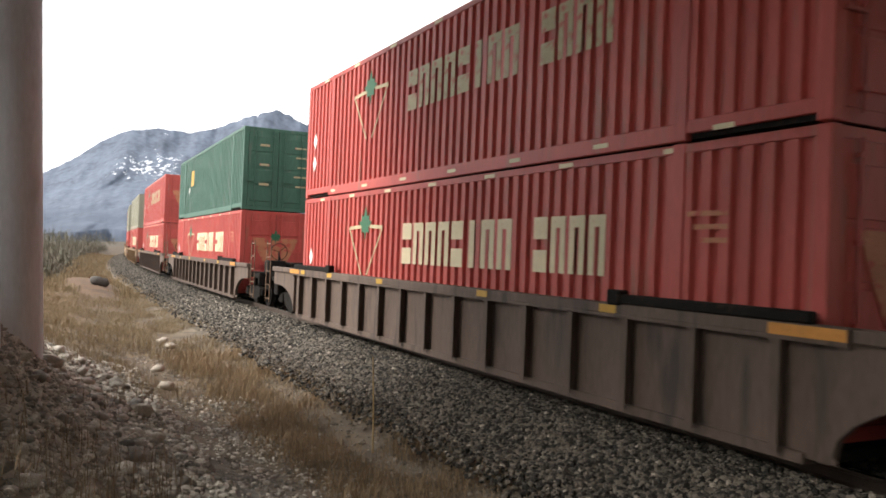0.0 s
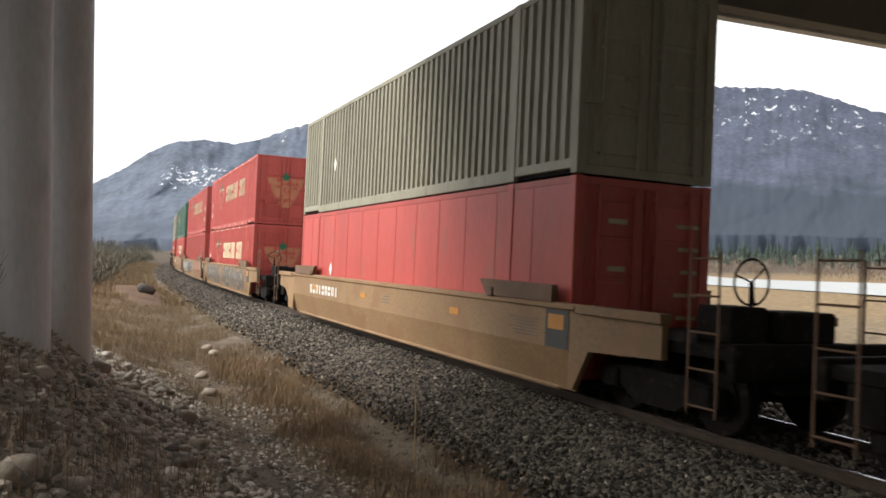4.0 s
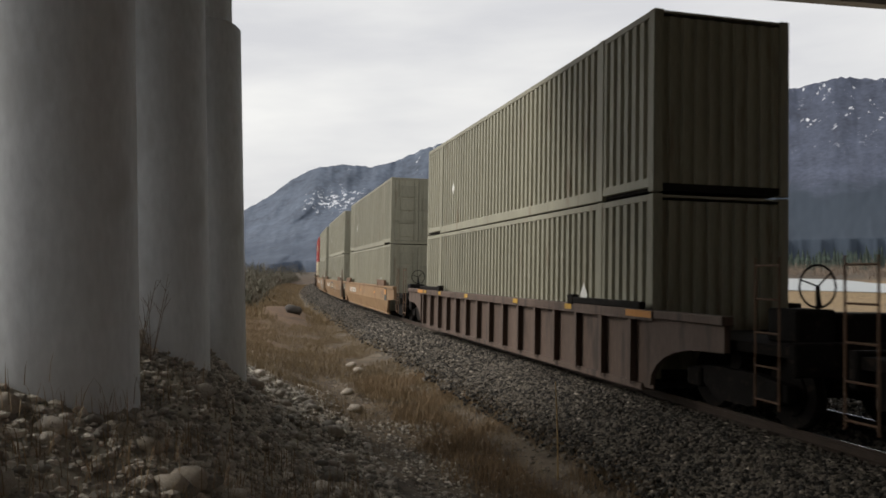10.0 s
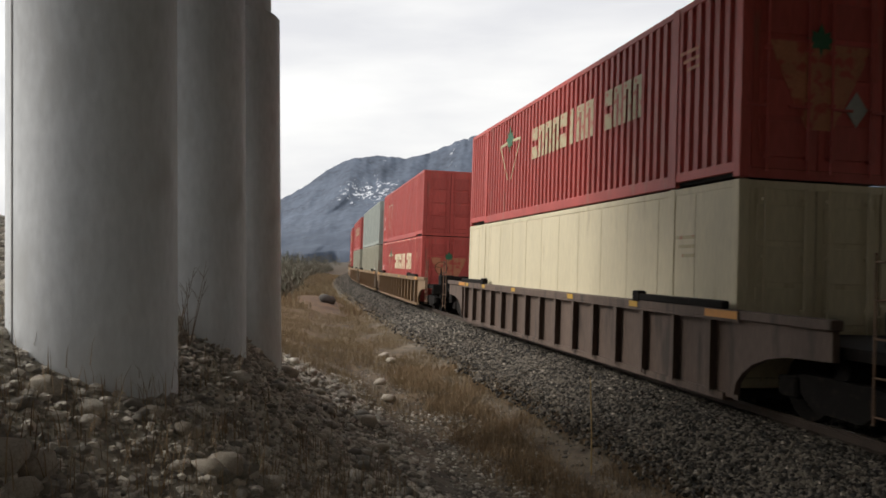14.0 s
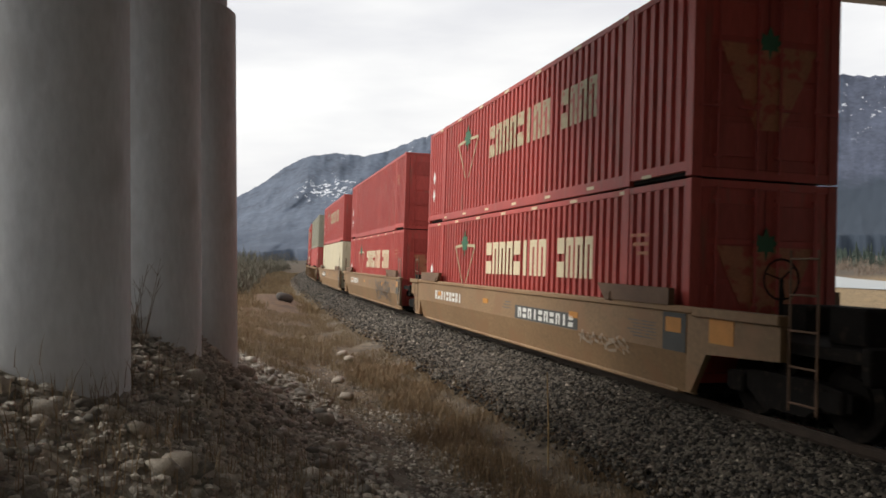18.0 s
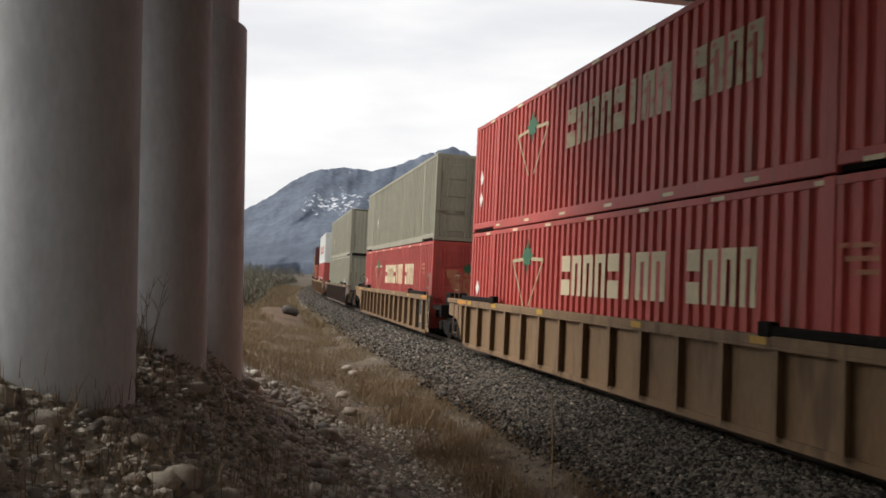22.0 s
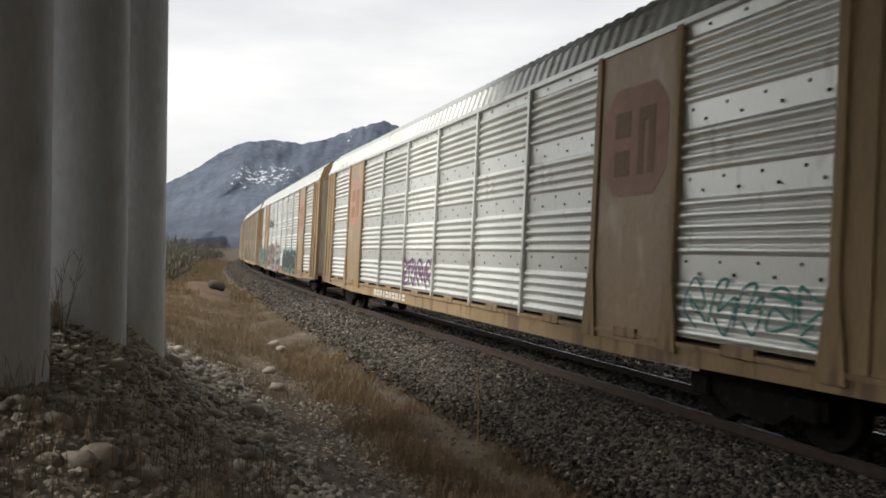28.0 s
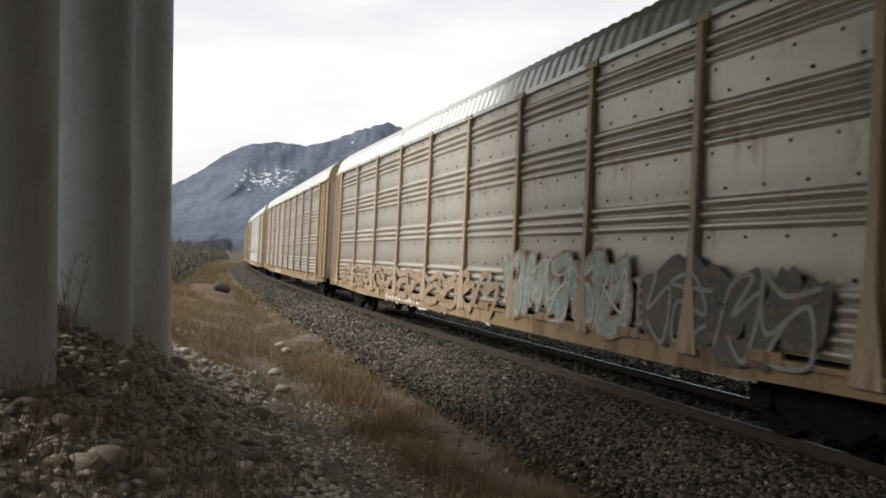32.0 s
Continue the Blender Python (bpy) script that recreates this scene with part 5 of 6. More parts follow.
def decorate():
    cars = {round(s0, 1): ob for ob, s0, half, lift in RIDERS if lift == 0.0}
    tops = {(round(s0, 1), lift > 2): ob for ob, s0, half, lift in RIDERS if lift > 0.0}
    Y = 1.475
    c = cars[151.3]
    throw_up(c, 2.9, -0.9, 0.45, 1.3, Y, M["spray_dim"], M["spray_white"], 1, 6, "dark graffiti lettering with a white edge")
    spray(c, -1.3, -2.6, 0.8, 1.15, Y, M["spray_grey"], 3, 2, "small grey graffiti", 0.5)
    throw_up(c, -2.2, -7.6, 0.28, 1.3, Y, M["spray_rose"], M["spray_fade"], 5, 5, "faded rose graffiti lettering")
    throw_up(c, 8.0, 3.6, 0.35, 1.2, Y, M["spray_grey"], M["spray_dim"], 2, 5, "grey graffiti lettering")
    c = cars[307.6]
    spray(c, -1.2, -3.2, 0.33, 1.3, Y, M["spray_grey"], 6, 2, "pale block graffiti", 1.4)
    spray(c, -4.1, -6.2, 0.32, 1.3, Y, M["spray_fade"], 7, 2, "pale green-grey graffiti", 1.4)
    spray(cars[441.3], -2.6, -6.4, 0.28, 1.25, Y, M["spray_dim"], 8, 4, "thin dark looping graffiti", 0.3)
    c = cars[132.0]
    throw_up(c, 7.0, 1.4, 0.3, 1.3, Y, M["spray_dim"], M["spray_fade"], 9, 6, "dark blue-grey graffiti with pale edges")
    throw_up(c, 0.8, -6.8, 0.27, 1.3, Y, M["spray_dim"], M["spray_fade"], 10, 6, "dark blue-grey graffiti with pale edges")
    size_mark(cars[132.0], "53", 7.5, 0.42, 1.464, 0.72, M["blackmark"])
    size_mark(cars[526.9], "53", -7.15, 0.78, 1.394, 0.42, M["blackmark"])
    put("mark_panel", mesh_of("mark_panel", box(B(), 3.1, 6.3, 1.4605, 1.4625, 0.80, 1.18)), M["blackmark"], cars[462.0], "dark panel behind the car's marks")
    for key in (421.0, 219.2):
        put("door_placard", cached("door_placard", lambda: box(B(), -9.4, -8.85, 1.456, 1.462, 0.95, 1.34)), M["reflect"], cars[key], "small orange plate on the end beam")
    c = cars[219.2]
    spray(c, 3.6, 0.6, 0.5, 1.28, Y, M["spray_dim"], 11, 3, "faded blue-grey graffiti", 1.5)
    spray(c, -1.0, -3.2, 0.72, 1.2, Y, M["spray_rose"], 15, 3, "faded red graffiti", 1.0)
    spray(c, -3.5, -5.5, 0.85, 1.22, Y, M["spray_grey"], 16, 4, "thin white graffiti scrawl", 0.35)
    c = cars[287.3]
    pl = put("emblem_panel", mesh_of("emblem_panel", box(B(), -0.5, 2.1, 1.461, 1.466, 0.74, 1.22)), M["dullgrey"], c, "dark panel with pale block emblem")
    for k in range(3):
        put("emblem_block", mesh_of("emblem_block", letter_bar(B(), 1.42 - k * 0.78, 1.95 - k * 0.78, 0.82, 1.14, 1.467, 0.003, (3, 3, 1)[k])), M["letter"], pl)
    spray(c, -1.6, -4.0, 0.4, 1.1, Y, M["spray_fade"], 12, 3, "faint graffiti", 0.5)
    c = cars[267.0]
    for key in (132.0, 267.0):
        put("load_plate", cached("load_plate", lambda: box(B(), 9.3, 10.28, 1.456, 1.462, 0.93, 1.27)), M["dullgrey"], cars[key], "dark grey load limit panel")
        size_mark(cars[key], "125T", 9.8, 1.0, 1.466, 0.29, M["letter"])
    pl = put("mark_panel", mesh_of("mark_panel", box(B(), -4.6, -1.2, 1.461, 1.465, 0.76, 1.06)), M["dullgrey"], cars[421.0], "dark panel behind the car's marks")
    put("car_mark", mesh_of("car_mark", letters(word(-1.35, -4.45, 10, 0.1), 0.80, 1.02, 1.466)), M["whiteletter"], pl, "plain white bars in place of the car's marks")
    spray(cars[421.0], -4.6, -6.6, 0.5, 0.8, Y, M["spray_fade"], 13, 4, "faint graffiti", 0.7)
    spray(cars[376.4], 2.0, -3.0, 0.45, 1.1, 1.388, M["spray_fade"], 14, 4, "faint graffiti", 0.8)
    for key in (357.1, 376.4, 396.9, 526.9):
        for x in (-7.15, 7.15):
            pl = put("stencil_plate", cached("stencil_plate", lambda: box(B(), -0.42, 0.42, 1.386, 1.392, WELL_BOT + 0.1, WELL_TOP - 0.14)), M["dullgrey"], cars[key], "dark grey stencil panel", Matrix.Translation((x, 0, 0)))
            put("stencil_mark", cached("stencil_mark", lambda: letters(word(0.34, -0.34, 3, 0.06), 0.42, 0.68, 1.393)), M["faint"], pl)
    for x in (-7.7, -3.3, 1.1, 5.5):
        put("reflector_strip", cached("reflector_strip", lambda: box(B(), -0.03, 0.03, WELL_Y + 0.046, WELL_Y + 0.05, 0.4, 1.2)), M["yellow"], cars[194.8], "upright yellow reflective strip", Matrix.Translation((x, 0, 0)))
    size_mark(cars[357.1], "125T", 7.15, 0.82, 1.394, 0.3, M["letter"])
    R = 1.50
    c = cars[645.0]
    spray(c, -9.9, -12.3, 1.15, 1.85, R, M["spray_teal"], 20, 5, "teal graffiti scrawl", 0.3)
    spray(c, 2.6, 0.2, 1.15, 1.95, R, M["spray_purple"], 21, 4, "thin purple graffiti", 0.55)
    c = cars[674.5]
    spray(c, 12.9, 8.0, 0.78, 2.2, R + 0.05, M["spray_teal"], 23, 4, "dark teal graffiti lettering", 0.62)
    spray(c, 12.7, 8.2, 0.85, 2.15, R + 0.056, M["spray_dim"], 24, 4, "dark lines over the teal graffiti", 0.22)
    spray(c, 8.2, 7.7, 0.75, 1.3, R + 0.05, M["spray_pink"], 26, 1, "pink spray patch", 1.2)
    spray(c, 13.3, 12.9, 1.2, 1.8, R + 0.05, M["spray_pink"], 22, 1, "pink spray patch", 1.2)
    throw_up(c, 7.6, 2.6, 0.8, 2.35, R + 0.05, M["spray_brown"], M["spray_grey"], 25, 4, "large mauve-brown graffiti letters with pale edges", 0.62)
    throw_up(c, 2.3, 0.2, 0.7, 2.45, R + 0.05, M["spray_grey"], M["spray_black"], 39, 1, "large pale graffiti letter with a black edge", 0.7)
    spray(c, 1.6, 0.9, 0.7, 1.1, R + 0.06, M["spray_pink"], 40, 1, "pink spray patch", 1.2)
    throw_up(c, -1.8, -7.4, 0.8, 1.95, R + 0.05, M["spray_black"], M["spray_teal"], 27, 5, "black and teal graffiti lettering")
    spray(c, 6.9, 4.2, 3.45, 3.95, R + 0.05, M["spray_black"], 35, 3, "small black graffiti", 0.8)
    plate = put("mark_panel", mesh_of("mark_panel", box(B(), 4.0, 7.0, 1.512, 1.518, 0.68, 0.96)), M["blackmark"], c, "black panel behind the car's marks")
    put("car_mark", mesh_of("car_mark", letters(word(6.9, 4.1, 10, 0.09), 0.73, 0.91, 1.519)), M["whiteletter"], plate, "plain white bars in place of the car's marks")
    c = cars[703.8]
    spray(c, 12.5, 7.5, 1.1, 1.9, R + 0.05, M["spray_fade"], 28, 6, "faint pale graffiti", 0.6)
    spray(c, 9.6, 8.6, 1.1, 2.2, R + 0.05, M["spray_teal"], 29, 1, "green graffiti patch", 1.2)
    c = cars[733.8]
    throw_up(c, -3.3, -7.7, 0.9, 2.15, R + 0.05, M["spray_mint"], M["spray_fade"], 30, 5, "pale mint graffiti lettering")
    spray(c, -3.4, -7.6, 0.9, 2.1, R + 0.06, M["spray_white"], 31, 5, "thin white graffiti lines", 0.2)
    put("end_panel", mesh_of("end_panel", box(B(), -13.8, -12.0, 1.30, 1.36, 0.86, 5.02, 0.015)), M["racktan"], c, "plain ochre end panel")
    spray(c, -8.0, -11.2, 0.85, 2.0, R + 0.05, M["spray_dim"], 33, 4, "dark spray wash", 1.5)
    spray(c, -8.0, -11.2, 0.85, 2.0, R + 0.06, M["spray_grey"], 32, 4, "thin pale looping graffiti", 0.28)
    spray(c, 12.0, -3.0, 0.8, 1.7, R + 0.05, M["spray_fade"], 34, 12, "faint grey graffiti", 0.7)
    spray(c, 6.0, -3.0, 0.62, 0.92, R + 0.005, M["spray_white"], 38, 8, "small white graffiti", 0.7)
    red = tops[(486.2, False)]
    size_mark(red, "53 ft", -7.25, 2.22, 1.29, 0.36, M["whiteletter"])
    size_mark(red, "XHC", -7.25, 1.78, 1.29, 0.36, M["whiteletter"])
    put("placard", mesh_of("placard", diamond(-4.4, 1.35, 1.286, 0.24)), M["galvdull"], tops[(462.0, False)], "grey diamond placard")
    size_mark(tops[(462.0, False)], "53'", 7.25, 1.6, 1.29, 0.42, M["blackmark"])
    for ob in bpy.data.objects:
        if ob.parent and ob.name.split(".")[0] in ("car_mark", "code_mark", "graffiti", "vent_strip"):
            ob["kind"] = "stuff"


decorate()


def rider_pose(s0, half, lift, t):
    return car_pose(s0 + LEAD - SPEED * t, half) @ Matrix.Translation((0, 0, lift))


def motions():
    """Everything on the train rolls down the line at one steady speed."""
    for ob, s0, half, lift in RIDERS:
        walk(ob, [(t, rider_pose(s0, half, lift, t)) for t in range(0, 33)])


# ---- distance: mountains, river, woods ----
def mountain_material(name, rock, forest, snow_lo, snow_hi, snow_at, z_tree, bowl=None):
    """Rock over forest, both colours with distance haze in them, and snow in the gullies; bowl: middle and half sizes
    of a hollow that holds more snow.
    """
    m = mat(name, rock, 0.95, 0, 0.4, 0.009, None, 0.6, 0.05, 0.3)
    n, l = m.node_tree.nodes, m.node_tree.links
    b = n["Principled BSDF"]
    geo, sep = n.new("ShaderNodeNewGeometry"), n.new("ShaderNodeSeparateXYZ")
    l.new(geo.outputs["Position"], sep.inputs[0])
    tn = n.new("ShaderNodeTexNoise")
    tn.inputs["Scale"].default_value, tn.inputs["Detail"].default_value = 0.007, 8
    l.new(geo.outputs["Position"], tn.inputs["Vector"])
    hz = n.new("ShaderNodeMath")
    hz.operation = "MULTIPLY_ADD"
    hz.inputs[1].default_value = 260.0
    l.new(tn.outputs["Fac"], hz.inputs[0])
    l.new(sep.outputs["Z"], hz.inputs[2])
    fr = n.new("ShaderNodeMapRange")
    fr.inputs["From Min"].default_value, fr.inputs["From Max"].default_value = z_tree + 120, z_tree + 190
    l.new(hz.outputs[0], fr.inputs["Value"])
    mx = n.new("ShaderNodeMix")
    mx.data_type = "RGBA"
    mx.inputs["A"].default_value = (*forest, 1)
    l.new(fr.outputs["Result"], mx.inputs["Factor"])
    l.new(b.inputs["Base Color"].links[0].from_socket, mx.inputs["B"])
    # snow lying in gullies of the upper slope
    mp = n.new("ShaderNodeMapping")
    mp.inputs["Scale"].default_value = (1, 1, 0.22)
    l.new(geo.outputs["Position"], mp.inputs["Vector"])
    sn = n.new("ShaderNodeTexNoise")
    sn.inputs["Scale"].default_value, sn.inputs["Detail"].default_value, sn.inputs["Roughness"].default_value = 0.021, 7, 0.68
    l.new(mp.outputs["Vector"], sn.inputs["Vector"])
    s1 = n.new("ShaderNodeMapRange")
    s1.inputs["From Min"].default_value, s1.inputs["From Max"].default_value = snow_at, snow_at + 0.03
    l.new(sn.outputs["Fac"], s1.inputs["Value"])
    s2 = n.new("ShaderNodeMapRange")
    s2.inputs["From Min"].default_value, s2.inputs["From Max"].default_value = snow_lo, snow_hi
    l.new(sep.outputs["Z"], s2.inputs["Value"])
    both = n.new("ShaderNodeMath")
    both.operation = "MULTIPLY"
    l.new(s1.outputs["Result"], both.inputs[0])
    l.new(s2.outputs["Result"], both.inputs[1])
    if bowl:
        off = n.new("ShaderNodeMapping")
        off.vector_type = "TEXTURE"
        off.inputs["Location"].default_value, off.inputs["Scale"].default_value = bowl
        l.new(geo.outputs["Position"], off.inputs["Vector"])
        far = n.new("ShaderNodeVectorMath")
        far.operation = "LENGTH"
        l.new(off.outputs["Vector"], far.inputs[0])
        streak = n.new("ShaderNodeTexNoise")
        streak.inputs["Scale"].default_value, streak.inputs["Detail"].default_value, streak.inputs["Roughness"].default_value = 0.032, 6, 0.7
        mp3 = n.new("ShaderNodeMapping")
        mp3.inputs["Rotation"].default_value, mp3.inputs["Scale"].default_value = (0, radians(14), 0), (1.5, 1.5, 0.42)
        l.new(geo.outputs["Position"], mp3.inputs["Vector"])
        l.new(mp3.outputs["Vector"], streak.inputs["Vector"])
        level = n.new("ShaderNodeMath")
        level.operation = "MULTIPLY_ADD"
        level.inputs[1].default_value = -0.17
        l.new(far.outputs["Value"], level.inputs[0])
        l.new(streak.outputs["Fac"], level.inputs[2])
        s3 = n.new("ShaderNodeMapRange")
        s3.inputs["From Min"].default_value, s3.inputs["From Max"].default_value = 0.465, 0.495
        l.new(level.outputs[0], s3.inputs["Value"])
        most = n.new("ShaderNodeMath")
        most.operation = "MAXIMUM"
        l.new(both.outputs[0], most.inputs[0])
        l.new(s3.outputs["Result"], most.inputs[1])
        both = most
    mx2 = n.new("ShaderNodeMix")
    mx2.data_type = "RGBA"
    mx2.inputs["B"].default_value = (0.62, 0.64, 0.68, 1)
    l.new(both.outputs[0], mx2.inputs["Factor"])
    l.new(mx.outputs["Result"], mx2.inputs["A"])
    l.new(mx2.outputs["Result"], b.inputs["Base Color"])
    return m


def mountain(name, ridge, r0, r1, material, label, seed, rough):
    """A mountain side between two distances; ridge: (yaw to the left, height over the eye) in degrees."""
    ya = [a for a, _ in ridge]
    he = [b for _, b in ridge]
    yaws = np.arange(min(ya), max(ya), 0.12)
    rows = 46
    verts = []
    for j in range(rows):
        f = j / (rows - 1)
        for y in yaws:
            e = float(np.interp(-y, [-a for a in ya], he))
            gull = noise.fractal((y * 0.40 + seed + 0.9 * f, f * 2.6 + 0.1 * y, seed), 1.0, 2.1, 5)
            fine = noise.fractal((y * 2.2, f * 6.0, seed + 4), 1.0, 2.1, 5)
            prof = 0.10 + 0.90 * (0.62 * f + 0.38 * f ** 2.2)
            d = e * prof * (1 + rough * 0.13 * gull * (1 - f)) + 0.07 * rough * fine * (0.4 + f)
            r = r0 + (r1 - r0) * f + 110 * gull * (1 - f * 0.6)
            a = radians(y)
            verts.append((-math.sin(a) * r, math.cos(a) * r, 2.1 + math.tan(radians(d)) * r if j else -10))
    k = len(yaws)
    faces = [(i * k + j, (i + 1) * k + j, (i + 1) * k + j + 1, i * k + j + 1) for i in range(rows - 1) for j in range(k - 1)]
    me = bpy.data.meshes.new(name)
    me.from_pydata(verts, [], faces)
    me.shade_smooth()
    ob = put(name, me, material)
    return tagged(ob, label, "mountain", kind="structure")


# rock and forest colours include the blue-grey of distance haze
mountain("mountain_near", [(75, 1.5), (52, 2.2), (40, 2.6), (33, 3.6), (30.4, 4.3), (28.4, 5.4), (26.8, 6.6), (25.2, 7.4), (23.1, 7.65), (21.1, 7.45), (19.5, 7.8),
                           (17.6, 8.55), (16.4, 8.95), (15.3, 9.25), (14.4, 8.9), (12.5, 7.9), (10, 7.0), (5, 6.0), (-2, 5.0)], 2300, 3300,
         mountain_material("haze_tinted_mountain", (0.092, 0.112, 0.150), (0.060, 0.076, 0.108), 330, 400, 0.66, 60, ((-1210, 2720, 285), (150, 260, 85))),
         "mountain with thin snow gullies above forest, its colours blue-grey with painted haze", 11.0, 0.9)
# dark range; its rock and forest are tinted blue for haze
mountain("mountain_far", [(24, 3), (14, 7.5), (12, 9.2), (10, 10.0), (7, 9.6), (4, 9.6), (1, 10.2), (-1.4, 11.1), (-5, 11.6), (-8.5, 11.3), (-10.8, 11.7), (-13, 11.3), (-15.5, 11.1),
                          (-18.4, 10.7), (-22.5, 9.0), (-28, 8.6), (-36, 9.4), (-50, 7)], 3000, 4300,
         mountain_material("haze_blue_rock_mountain", (0.060, 0.071, 0.104), (0.030, 0.042, 0.060), 460, 700, 0.60, 270),
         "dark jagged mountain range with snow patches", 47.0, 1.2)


def river():
    bm = B()
    for i in range(40):
        s = 30 + i * 12
        w = 24 + 8 * math.sin(i * 0.7)
        for v in (-62 - 6 * math.sin(i * 0.4), -62 - w - 14):
            p = track(s, v)
            bm.verts.new((p.x, p.y, track(s, -60).z + ground_z(s, -60) + 0.12))
    vs = list(bm.verts)
    for i in range(39):
        bm.faces.new((vs[2 * i], vs[2 * i + 1], vs[2 * i + 3], vs[2 * i + 2]))
    # one pale grey base colour over the whole river sheet
    m = mat("pale_river_surface", (0.42, 0.44, 0.43), 0.3, 0, 0.1, 0.3, None, 0.6, 3.0, 0.06, spec=0.6)
    ob = part("river", bm, m, None)
    tagged(ob, "pale river under the overcast sky", "river", kind="structure")


river()


def scatter_mesh(name, make, material, label, category, kind="stuff"):
    verts, faces = make()
    me = bpy.data.meshes.new(name)
    me.from_pydata(verts, [], faces)
    ob = put(name, me, material)
    return tagged(ob, label, category, kind=kind)


def soil(s, v):
    """A place on the ground; on the path's side v leaves out the shoulder."""
    v += SHOULDER if v > 1.9 else 0.0
    p = track(s, v)
    p.z += ground_z(s, v)
    return p


def woods(seed, count, region, hmin, hmax, conifer):
    rnd = random.Random(seed)
    verts, faces = [], []
    for _ in range(count):
        s, v = region(rnd)
        p = soil(min(s, 290), v) if s < 290 else soil(290, v) + AHEAD * (s - 290)
        h = rnd.uniform(hmin, hmax)
        if conifer:
            tiers = 6
            for k in range(tiers):
                z0 = p.z + h * (0.08 + 0.86 * k / tiers)
                r = h * 0.17 * (1 - k / tiers) + 0.12
                n = 7
                b = len(verts)
                for i in range(n):
                    a = 2 * math.pi * i / n + k
                    q = r * rnd.uniform(0.6, 1.25)
                    verts.append((p.x + q * math.cos(a), p.y + q * math.sin(a), z0 - h * 0.04 * rnd.random()))
                verts.append((p.x, p.y, z0 + h * 0.26))
                faces.extend((b + i, b + (i + 1) % n, b + n) for i in range(n))
        else:
            for _ in range(54):
                a, lean = rnd.uniform(0, 6.283), rnd.uniform(0.1, 1.0)
                l = h * rnd.uniform(0.25, 0.7)
                w = 0.016 + 0.008 * h
                o = Vector((p.x + rnd.gauss(0, 0.28 * h), p.y + rnd.gauss(0, 0.28 * h), p.z + h * rnd.random() ** 1.5 * 0.65))
                t = o + Vector((math.cos(a) * lean * l, math.sin(a) * lean * l, l * (1 - lean * 0.65)))
                sd = Vector((-math.sin(a), math.cos(a), 0)) * w
                b = len(verts)
                verts.extend([tuple(o - sd), tuple(o + sd), tuple(t)])
                faces.append((b, b + 1, b + 2))
    return verts, faces


scatter_mesh("bare_brush", lambda: woods(5, 2200, lambda r: (r.uniform(48, 190), 6.8 + 52 * r.random() ** 1.5), 0.6, 2.1, False), M["brush"], "thicket of bare grey-brown bushes", "bushes")
scatter_mesh("bank_brush", lambda: woods(12, 420, lambda r: (r.uniform(14, 70), 13 + 30 * r.random()), 0.7, 1.9, False), M["brush"], "bare bushes on the ground behind the columns", "bushes")
scatter_mesh("roadside_brush", lambda: woods(6, 160, lambda r: (r.uniform(30, 120), r.uniform(8.5, 13)), 0.4, 1.1, False), M["weeds"], "low dry reddish bushes by the line", "bushes")
scatter_mesh("far_brush", lambda: woods(7, 420, lambda r: (r.uniform(150, 420), r.uniform(14, 160)), 2.0, 5.0, False), M["brush"], "distant bare woods along the valley", "woods")
scatter_mesh("river_brush", lambda: woods(8, 520, lambda r: (r.uniform(20, 420), -r.uniform(104, 170)), 1.5, 4.5, False), M["twig"], "bare bushes on the far river bank", "bushes")
scatter_mesh("conifer_woods_far", lambda: woods(9, 900, lambda r: (r.uniform(-20, 560), -r.uniform(170, 330)), 4.5, 9.5, True), M["conifer"], "dark conifer woods beyond the river", "woods")
scatter_mesh("conifer_woods", lambda: woods(10, 330, lambda r: (r.uniform(420, 760), r.uniform(20, 330)), 3, 7, True), M["conifer"], "distant dark conifers at the mountain's foot", "woods")


def pole(s, v, h):
    p = soil(s, v)
    t = new("utility_pole")
    t.location = p
    part("pole_shaft", tube(B(), (0, 0, -0.3), (0, 0, h), 0.15, 10, 0.10), M["wood"], t)
    part("crossarm", box(B(), -1.2, 1.2, -0.06, 0.06, h - 0.7, h - 0.56, 0.01), M["wood"], t)
    for x in (-1.05, -0.4, 0.4, 1.05):
        put("insulator", cached("insulator", lambda: tube(B(), (0, 0, 0), (0, 0, 0.16), 0.05, 8, 0.03)), M["steel"], t, "", Matrix.Translation((x, 0, h - 0.56)))
    tagged(t, "weathered wooden utility pole with one crossarm", "utility pole", "utility poles")


for s, v, h in ((51, -24, 10.5), (96, -29, 10.5), (150, 26, 9), (205, 31, 9), (262, 36, 9)):
    pole(s, v, h)


def sign(s, v):
    p = soil(s, v)
    t = new("road_sign")
    t.matrix_basis = Matrix.Translation(p) @ Matrix.Rotation(radians(20), 4, "Z")
    part("sign_post", box(B(), -0.04, 0.04, -0.03, 0.03, -0.2, 2.6), M["steel"], t)
    part("sign_plate", box(B(), -0.36, 0.36, -0.05, -0.032, 1.9, 2.5, 0.01), M["yellow"], t, "yellow sheet sign plate")
    part("sign_mark", box(B(), -0.2, 0.2, -0.058, -0.051, 2.15, 2.25), M["blackmark"], t)
    tagged(t, "small yellow warning sign on a post", "sign")


sign(42, -12.5)


# ---- near ground: stones, grass, weeds ----


def stone_base(rnd, n=1):
    bm = B()
    bmesh.ops.create_icosphere(bm, subdivisions=n, radius=1.0)
    v = np.array([q.co[:] for q in bm.verts])
    f = [[w.index for w in q.verts] for q in bm.faces]
    bm.free()
    return v, f


STONE_V, STONE_F = stone_base(None, 1)
STONE_F = np.array(STONE_F)


